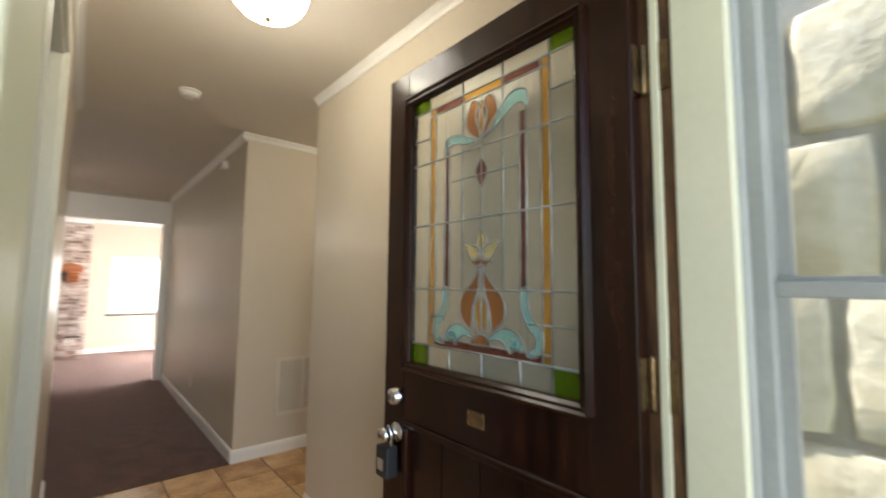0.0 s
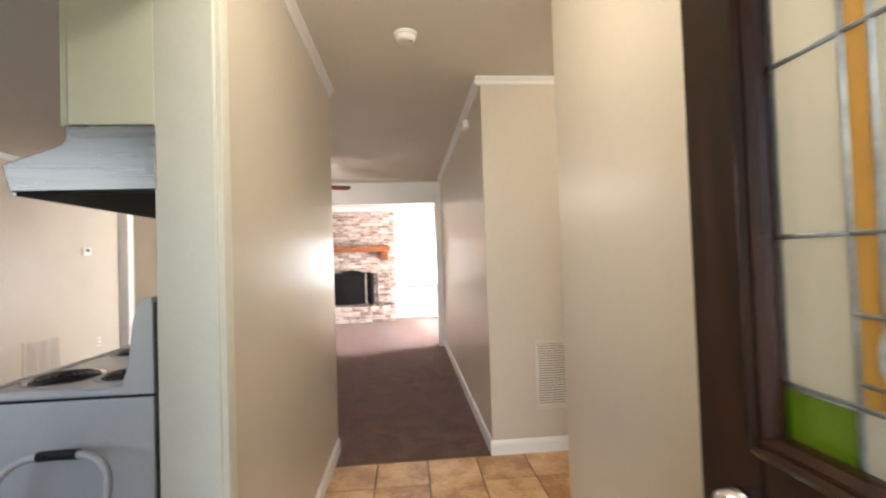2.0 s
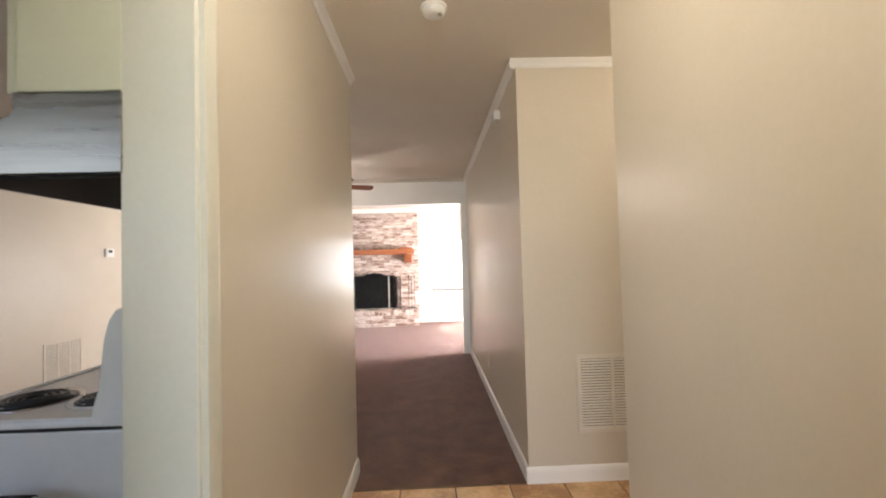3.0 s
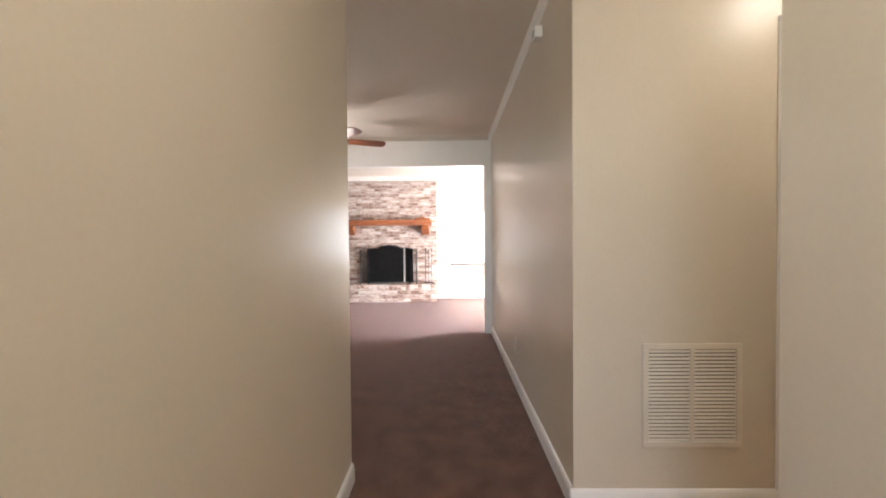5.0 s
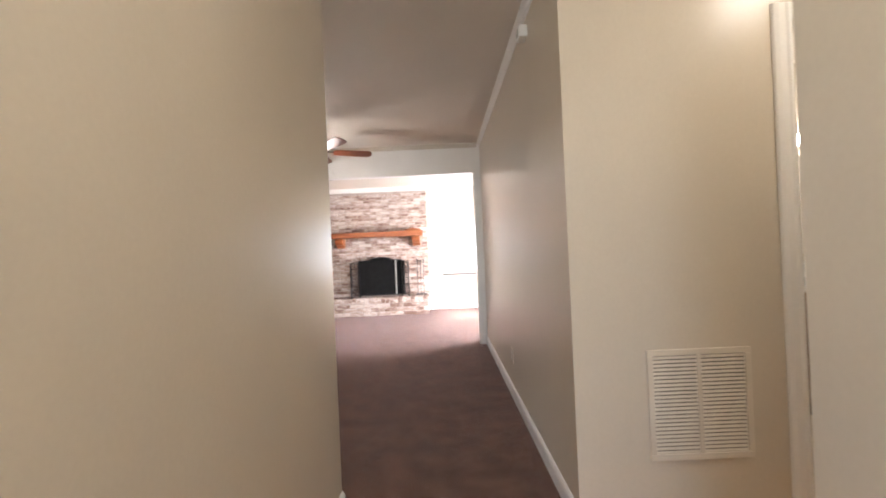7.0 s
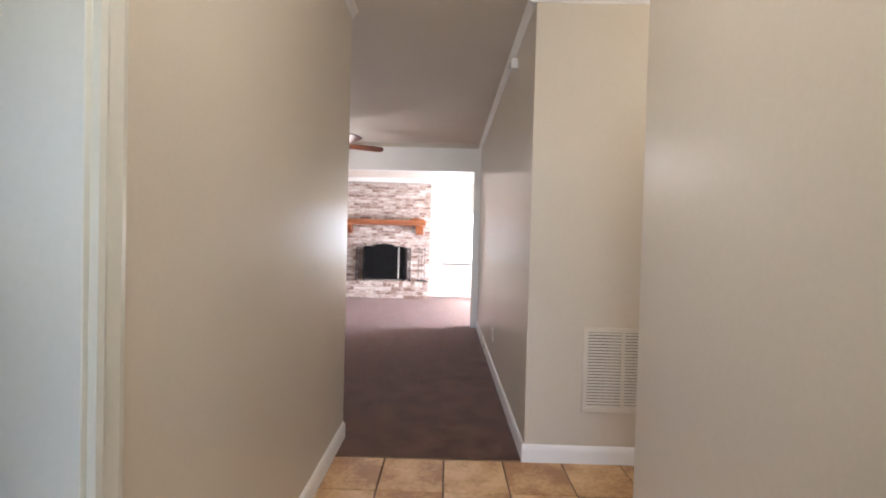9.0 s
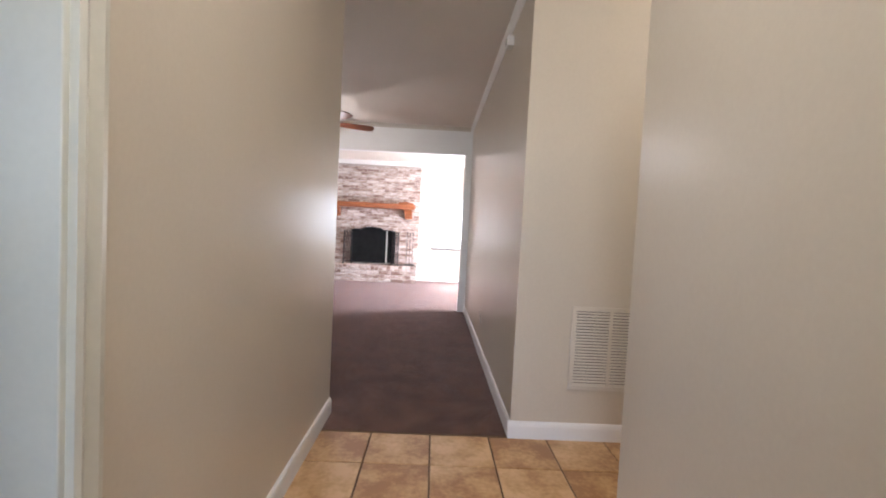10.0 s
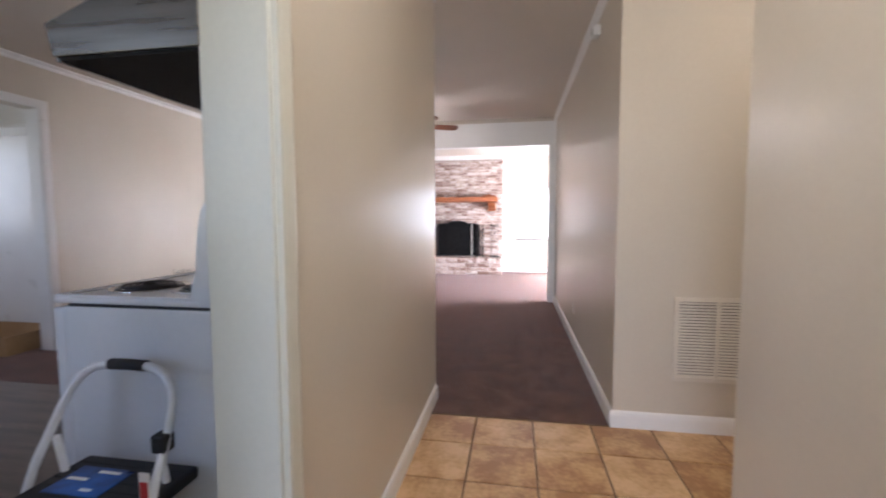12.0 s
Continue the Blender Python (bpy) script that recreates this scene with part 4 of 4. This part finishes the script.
# ---- side room seen through the living room doorway ----
carton = thing("cardboard_box", (-3.0, 4.86, 0), "low open brown cardboard box on the floor", "box")
for lo, hi in (((-3.45, 4.58, 0.0), (-2.62, 5.05, 0.01)), ((-3.45, 4.58, 0.01), (-2.62, 4.59, 0.16)), ((-3.45, 5.04, 0.01), (-2.62, 5.05, 0.16)), ((-3.45, 4.59, 0.01), (-3.44, 5.04, 0.16)), ((-2.63, 4.59, 0.01), (-2.62, 5.04, 0.16))):
    part("side", block(lo, hi, 0.001), CARTON, carton)
shelf = thing("closet_rail", (-3.4, 4.9, 1.9), "white closet shelf rail in the side room", "closet rail")
part("shelf_board", block((-4.28, 4.78, 1.90), (-2.56, 5.08, 1.925), 0.003), TRIM, shelf)


# ---- living room fan ----
FX, FY = 0.30, 6.72
fan = thing("ceiling_fan", (FX, FY, H), "ceiling fan with dark red wooden blades and lit globe", "ceiling fan")
part("canopy", lathe([(0.0, 0.0), (0.065, 0.0), (0.062, -0.02), (0.040, -0.055), (0.018, -0.065), (0.0, -0.065)], (FX, FY, H)), STEEL, fan)
part("downrod", lathe([(0.011, -0.06), (0.011, -0.13), (0.0, -0.13)], (FX, FY, H), segs=14), STEEL, fan)
part("motor", lathe([(0.0, -0.12), (0.05, -0.125), (0.095, -0.15), (0.105, -0.19), (0.095, -0.235), (0.05, -0.26), (0.0, -0.26)], (FX, FY, H)), STEEL, fan)
for k in range(5):
    a = radians(22 + 72 * k)
    rot = Matrix.Translation((FX, FY, H - 0.235)) @ Matrix.Rotation(a, 4, "Z") @ Matrix.Rotation(radians(-13), 4, "X")
    outline = [(0.17, -0.048), (0.30, -0.060), (0.50, -0.066), (0.545, -0.055), (0.562, -0.02), (0.562, 0.02), (0.545, 0.055), (0.50, 0.066), (0.30, 0.060), (0.17, 0.048)]
    bm = prism(outline, "z", -0.004, 0.004, 0.0015)
    bmesh.ops.transform(bm, matrix=rot, verts=bm.verts[:])
    blade = part("blade", bm, FAN_WOOD, fan)
    bm = prism([(0.085, -0.018), (0.15, -0.012), (0.19, -0.036), (0.215, 0.0), (0.19, 0.036), (0.15, 0.012), (0.085, 0.018)], "z", 0.004, 0.009)
    bmesh.ops.transform(bm, matrix=rot, verts=bm.verts[:])
    part("blade_iron", bm, STEEL, blade)
part("light_fitter", lathe([(0.0, -0.26), (0.05, -0.262), (0.055, -0.29), (0.045, -0.305), (0.0, -0.305)], (FX, FY, H)), STEEL, fan)
globe = part("globe", lathe([(0.045, -0.300), (0.070, -0.325), (0.082, -0.365), (0.075, -0.405), (0.045, -0.435), (0.0, -0.445)], (FX, FY, H)), BULB, fan, "glowing white glass globe")
globe.visible_shadow = False


# ---- den ----
def sash_window(name, x0, x1, z0, z1, frame_mat, bars, label):
    w = thing(name, ((x0 + x1) / 2, Y_FAR + 0.06, z0), label, "window", kind="structure")
    f = 0.045
    for lo, hi in (((x0, z1 - f), (x1, z1)), ((x0, z0), (x1, z0 + f)), ((x0, z0 + f), (x0 + f, z1 - f)), ((x1 - f, z0 + f), (x1, z1 - f))):
        part("window_frame", block((lo[0], Y_FAR + 0.03, lo[1]), (hi[0], Y_FAR + 0.09, hi[1]), 0.004), frame_mat, w)
    for b in bars:
        part("window_bar", block((b - 0.018, Y_FAR + 0.04, z0 + f), (b + 0.018, Y_FAR + 0.08, z1 - f), 0.003), frame_mat, w)
    g = part("pane", block((x0 + f, Y_FAR + 0.058, z0 + f), (x1 - f, Y_FAR + 0.062, z1 - f)), PANE, w)
    g.visible_shadow = False
    return w


w1 = sash_window("window_1", 1.57, 3.1, 0.70, 1.78, TRIM, (2.33,), "wide sunlit den window")
part("window_sill", block((1.52, Y_FAR - 0.035, 0.668), (3.15, Y_FAR + 0.03, 0.698), 0.004), DARKBACK, w1, "dark window sill")
w2 = sash_window("window_2", -3.70, -3.34, 1.20, 2.08, DARKBACK, (-3.60,), "small dark-framed den window")
garden = thing("door_garden", (X_DEN_R + 0.06, 8.65, 0.05), "glazed white garden door of the den", "door", kind="structure")
for y0, y1 in ((7.85, 8.65), (8.65, 9.45)):
    part("door_frame", merged(block((4.03, y0, 0.05), (4.09, y0 + 0.07, 2.1), 0.003), block((4.03, y1 - 0.07, 0.05), (4.09, y1, 2.1), 0.003), block((4.03, y0 + 0.07, 0.05), (4.09, y1 - 0.07, 0.15)), block((4.03, y0 + 0.07, 2.02), (4.09, y1 - 0.07, 2.1))), TRIM, garden)
    g = part("pane", block((4.058, y0 + 0.07, 0.15), (4.062, y1 - 0.07, 2.02)), PANE, garden)
    g.visible_shadow = False
wdoor = thing("door_white", (-2.58, Y_FAR - 0.02, 0), "closed white panel door in the den", "door", kind="structure")
part("door_leaf", block((-2.95, Y_FAR - 0.03, 0.01), (-2.21, Y_FAR - 0.002, 2.03), 0.003), TRIM, wdoor)
for z0, z1 in ((0.2, 0.9), (1.05, 1.85)):
    for x0, x1 in ((-2.85, -2.61), (-2.55, -2.31)):
        part("door_panel", block((x0, Y_FAR - 0.036, z0), (x1, Y_FAR - 0.029, z1), 0.005), TRIM, wdoor)
part("door_handle", lathe([(0.0, -0.06), (0.02, -0.055), (0.022, -0.04), (0.01, -0.03), (0.025, -0.005), (0.025, 0.0)], (-2.28, Y_FAR - 0.03, 0.95), "y", 18), BRASS, wdoor)

BX0, BX1, BY, HY, HZ = -0.71, 1.25, 10.72, 10.30, 0.33
fire = thing("fireplace", (0.27, BY, 0), "tall whitewashed brick chimney breast with a dark firebox", "fireplace")
OX0, OX1, OZ = -0.10, 0.78, 1.02
part("mortar_bed", merged(block((BX0 + 0.006, BY + 0.008, HZ), (OX0, Y_FAR, 2.350)), block((OX1, BY + 0.008, HZ), (BX1 - 0.006, Y_FAR, 2.350)), block((OX0, BY + 0.008, OZ), (OX1, Y_FAR, 2.350))), MORTAR, fire, "pale smeared mortar")
part("firebox", merged(block((OX0, Y_FAR - 0.012, HZ), (OX1, Y_FAR - 0.002, OZ)), block((OX0 - 0.001, BY + 0.03, HZ), (OX0 + 0.012, Y_FAR - 0.012, OZ)), block((OX1 - 0.012, BY + 0.03, HZ), (OX1 + 0.001, Y_FAR - 0.012, OZ)), block((OX0 + 0.012, BY + 0.03, OZ - 0.012), (OX1 - 0.012, Y_FAR - 0.012, OZ + 0.001))), BLACK, fire, "sooty black firebox")
part("frieze", block((BX0, BY - 0.004, 2.352), (BX1, Y_FAR, 2.4395), 0.002), TRIM, fire, "white painted band under the ceiling")
hearth = thing("hearth", (0.27, 10.5, 0), "raised whitewashed brick hearth", "hearth")
part("mortar_bed", block((BX0 + 0.006, HY + 0.008, 0), (BX1 - 0.006, BY + 0.005, HZ - 0.008)), MORTAR, hearth)
mantel = thing("mantel", (0.22, 10.6, 1.45), "orange-brown wooden mantel beam on carved brackets", "mantel")
part("beam", block((-0.655, 10.44, 1.462), (1.165, BY + 0.006, 1.562), 0.008), MANTEL, mantel)
for x in (-0.43, 1.035):
    part("bracket", prism([(10.48, 1.455), (10.50, 1.395), (10.56, 1.345), (10.62, 1.325), (10.66, 1.290), (BY + 0.006, 1.275), (BY + 0.006, 1.455)], "x", x - 0.075, x + 0.075, 0.006), MANTEL, mantel)
part("crest", prism([(0.82, 1.565), (0.84, 1.600), (0.93, 1.606), (0.98, 1.622), (1.03, 1.606), (1.12, 1.600), (1.14, 1.565)], "y", 10.52, 10.60, 0.004), MANTEL, mantel, "small carved wooden crest")

screen = thing("fire_screen", (0.33, 10.58, HZ), "black folding mesh fire screen with a humped centre panel", "fire screen")
hump = [(0.33 + 0.21 * math.cos(a), 1.025 + 0.05 * math.sin(a)) for a in (0.0, 0.4, 0.9, 1.57, 2.24, 2.74, 3.14)]
outline = [(-0.075, HZ + 0.03), (0.735, HZ + 0.03), (0.735, 1.020)] + hump + [(-0.075, 1.020)]
part("centre_mesh", prism(outline, "y", 10.566, 10.574), SCREEN, screen)
part("centre_frame", tube([(x, 10.565, z) for x, z in outline], 0.010, 8, closed=True), BLACK, screen)
part("inner_post", block((0.612, 10.552, HZ + 0.03), (0.640, 10.566, 1.010), 0.003), GREY_ALU, screen, "pale grey metal post in front of the mesh")
for (xa, ya), (xb, yb) in (((-0.090, 10.575), (-0.215, 10.46)), ((0.750, 10.575), (0.872, 10.46))):
    corners = [(xa, ya, HZ + 0.03), (xb, yb, HZ + 0.03), (xb, yb, 0.985), (xa, ya, 1.005)]
    part("side_frame", tube(corners, 0.011, 8, closed=True), BLACK, screen)
    for k in range(1, 12):
        t = k / 12
        part("mesh_wire", tube([(xa + (xb - xa) * t, ya + (yb - ya) * t, HZ + 0.035), (xa + (xb - xa) * t, ya + (yb - ya) * t, 0.985)], 0.0028, 5), BLACK, screen)
for x, y in ((-0.075, 10.57), (0.735, 10.57), (-0.215, 10.46), (0.872, 10.46)):
    part("foot", block((x - 0.012, y - 0.03, HZ), (x + 0.012, y + 0.03, HZ + 0.022), 0.003), BLACK, screen)
tools = thing("fireplace_tools", (1.10, 10.62, HZ), "black iron fireplace tools leaning on the brick", "fireplace tools")
for x, top_z in ((1.03, 0.98), (1.09, 0.96), (1.15, 0.97)):
    part("rod", tube([(x, 10.62, HZ + 0.01), (x, 10.69, top_z)], 0.005, 8), BLACK, tools)
    part("rod_handle", lathe([(0.0, -0.02), (0.012, -0.015), (0.012, 0.015), (0.0, 0.02)], (x, 10.69, top_z + 0.015), segs=10), BLACK, tools)
part("stand", block((1.0, 10.56, HZ), (1.2, 10.68, HZ + 0.02), 0.004), BLACK, tools)
vent = single("floor_register", block((-0.92, 10.55, 0.0), (-0.74, 10.70, 0.10), 0.01), BLACK, "small dark metal box on the carpet beside the hearth", "register", place=(-0.83, 10.62, 0))


# ---- bathroom seen through its doorway ----
vanity = thing("vanity", (4.05, 5.3, 0), "brown wooden bathroom vanity with a white top", "vanity")
part("cabinet_body", block((3.50, 5.08, 0.10), (4.69, 5.59, 0.80), 0.003), VANITY, vanity)
part("toe_kick", block((3.52, 5.14, 0.006), (4.69, 5.59, 0.10)), BLACK, vanity)
part("vanity_top", block((3.47, 5.05, 0.80), (4.70, 5.598, 0.84), 0.008), ENAMEL, vanity)
part("backsplash", block((3.47, 5.575, 0.84), (4.70, 5.598, 0.96), 0.004), ENAMEL, vanity)
for x in (3.54, 3.93, 4.32):
    d = part("vanity_door", block((x, 5.062, 0.14), (x + 0.34, 5.080, 0.76), 0.004), VANITY, vanity)
    part("vanity_knob", lathe([(0.0, -0.03), (0.012, -0.026), (0.012, -0.016), (0.006, -0.01), (0.008, 0.0)], (x + 0.06, 5.062, 0.64), "y", 14), BRASS, d)
glass_m = thing("wall_mirror", (4.08, 5.59, 1.02), "frameless bathroom mirror over the vanity", "mirror")
part("mirror_plate", block((3.55, 5.590, 1.02), (4.66, 5.5985, 1.74)), MIRROR, glass_m)
bar = thing("vanity_light", (4.08, 5.58, 1.80), "lit vanity light bar with round bulbs", "wall lamp")
part("back_bar", block((3.70, 5.565, 1.79), (4.46, 5.598, 1.91), 0.006), CHROME, bar)
for k in range(4):
    g = part("bulb", lathe([(0.016, -0.0), (0.02, -0.012), (0.045, -0.04), (0.05, -0.065), (0.035, -0.1), (0.0, -0.112)], (3.80 + 0.185 * k, 5.565, 1.85), "y", 20), BULB, bar, "glowing round bulb")
    g.visible_shadow = False


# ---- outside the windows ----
# Plain wall that glows by itself, added in place of the bright outdoors.
structure("backdrop", block((-9.0, 14.0, -0.14), (9.0, 14.05, 3.2)), glowing("white_backdrop_glow", (1.0, 0.99, 0.96), 0.95), "plain glowing backdrop standing in for bright sky beyond the den windows", "backdrop")


# ---- pieces: floor tiles and bricks ----
def shared_piece(name, mesh, place, parent):
    ob = new(name, mesh)
    ob.parent = parent
    ob.location = Vector(place) - ORIGIN[parent]
    return ob


TS, GAP = 0.3075, 0.008
tile_mesh = mesh_of("tile", block((-(TS - GAP) / 2, -(TS - GAP) / 2, -0.008), ((TS - GAP) / 2, (TS - GAP) / 2, 0.0), 0.0025, 1), TILE)
cut_meshes = {}
rt = random.Random(7)
for i in range(-3, 10):
    for j in range(-9, 2):
        x0, y0 = 1.608 + TS * i, 3.853 + TS * j
        x1, y1 = min(x0 + TS, 3.90), min(y0 + TS, Y_VENT - 0.004)
        x0, y0 = max(x0, HALL_L if y0 > 2.58 or y0 < 1.80 else KITCHEN_FACE), max(y0, Y_IN)
        if x0 >= FOYER_R - 0.01 and y0 < 3.23:
            y0 = 3.215
        elif x1 > FOYER_R and y1 < 3.24:
            x1 = FOYER_R
        if x1 - x0 < 0.02 or y1 - y0 < 0.02:
            continue
        w, d = round(x1 - x0, 3), round(y1 - y0, 3)
        if abs(w - round(TS, 3)) < 0.002 and abs(d - round(TS, 3)) < 0.002:
            me = tile_mesh
        else:
            if (w, d) not in cut_meshes:
                cut_meshes[(w, d)] = mesh_of("tile", block((-(w - GAP) / 2, -(d - GAP) / 2, -0.008), ((w - GAP) / 2, (d - GAP) / 2, 0.0), 0.0025, 1), TILE)
            me = cut_meshes[(w, d)]
        shared_piece("tile", me, ((x0 + x1) / 2, (y0 + y1) / 2, rt.uniform(-0.0008, 0.0008)), floor_tiles)

BL, BH = 0.235, 0.0565
brick_meshes = {}
rb = random.Random(11)


def brick(x0, x1, z0, z1, y_front, depth, parent, proud=0.0):
    w, h = round(x1 - x0, 3), round(z1 - z0, 3)
    v = rb.randrange(3)
    if (w, h, v, depth) not in brick_meshes:
        bm = block((-w / 2, 0, -h / 2), (w / 2, depth, h / 2), 0.005, 1)
        for q in bm.verts:
            q.co += Vector((rb.uniform(-0.003, 0.003), rb.uniform(-0.003, 0.003), rb.uniform(-0.003, 0.003)))
        brick_meshes[(w, h, v, depth)] = mesh_of("brick", bm, BRICK)
    shared_piece("brick", brick_meshes[(w, h, v, depth)], ((x0 + x1) / 2, y_front - proud + rb.uniform(-0.004, 0.004), (z0 + z1) / 2), parent)


z, n = HZ + 0.006, 0
while z + BH < 2.36:
    x = BX0 - (BL + 0.012) * 0.5 * (n % 2)
    while x < BX1 - 0.02:
        x0, x1 = max(x, BX0), min(x + BL, BX1)
        x += BL + 0.012
        if z < OZ and x1 > OX0 and x0 < OX1:
            if x0 < OX0 - 0.03:
                x1 = OX0
            elif x1 > OX1 + 0.03:
                x0 = OX1
            else:
                continue
        if x1 - x0 > 0.03:
            brick(x0, x1, z, z + BH - 0.008, BY, 0.03, fire)
    z += BH
    n += 1
for k in range(9):
    x = OX0 - 0.06 + k * 0.112
    brick(x, x + 0.10, OZ - 0.01, OZ + 0.07, BY, 0.03, fire, 0.012)
for n in range(3):
    x = BX0 - 0.108 * (n % 2)
    while x < BX1 - 0.02:
        x0, x1 = max(x, BX0), min(x + BL, BX1)
        x += BL + 0.012
        if x1 - x0 > 0.03:
            brick(x0, x1, 0.004 + n * 0.075, 0.004 + n * 0.075 + 0.064, HY, 0.03, hearth)
x = BX0 - 0.02
while x < BX1 - 0.04:
    brick(x, min(x + 0.068, BX1 + 0.02), 0.232, HZ, HY - 0.015, BY - HY - 0.005, hearth)
    x += 0.078
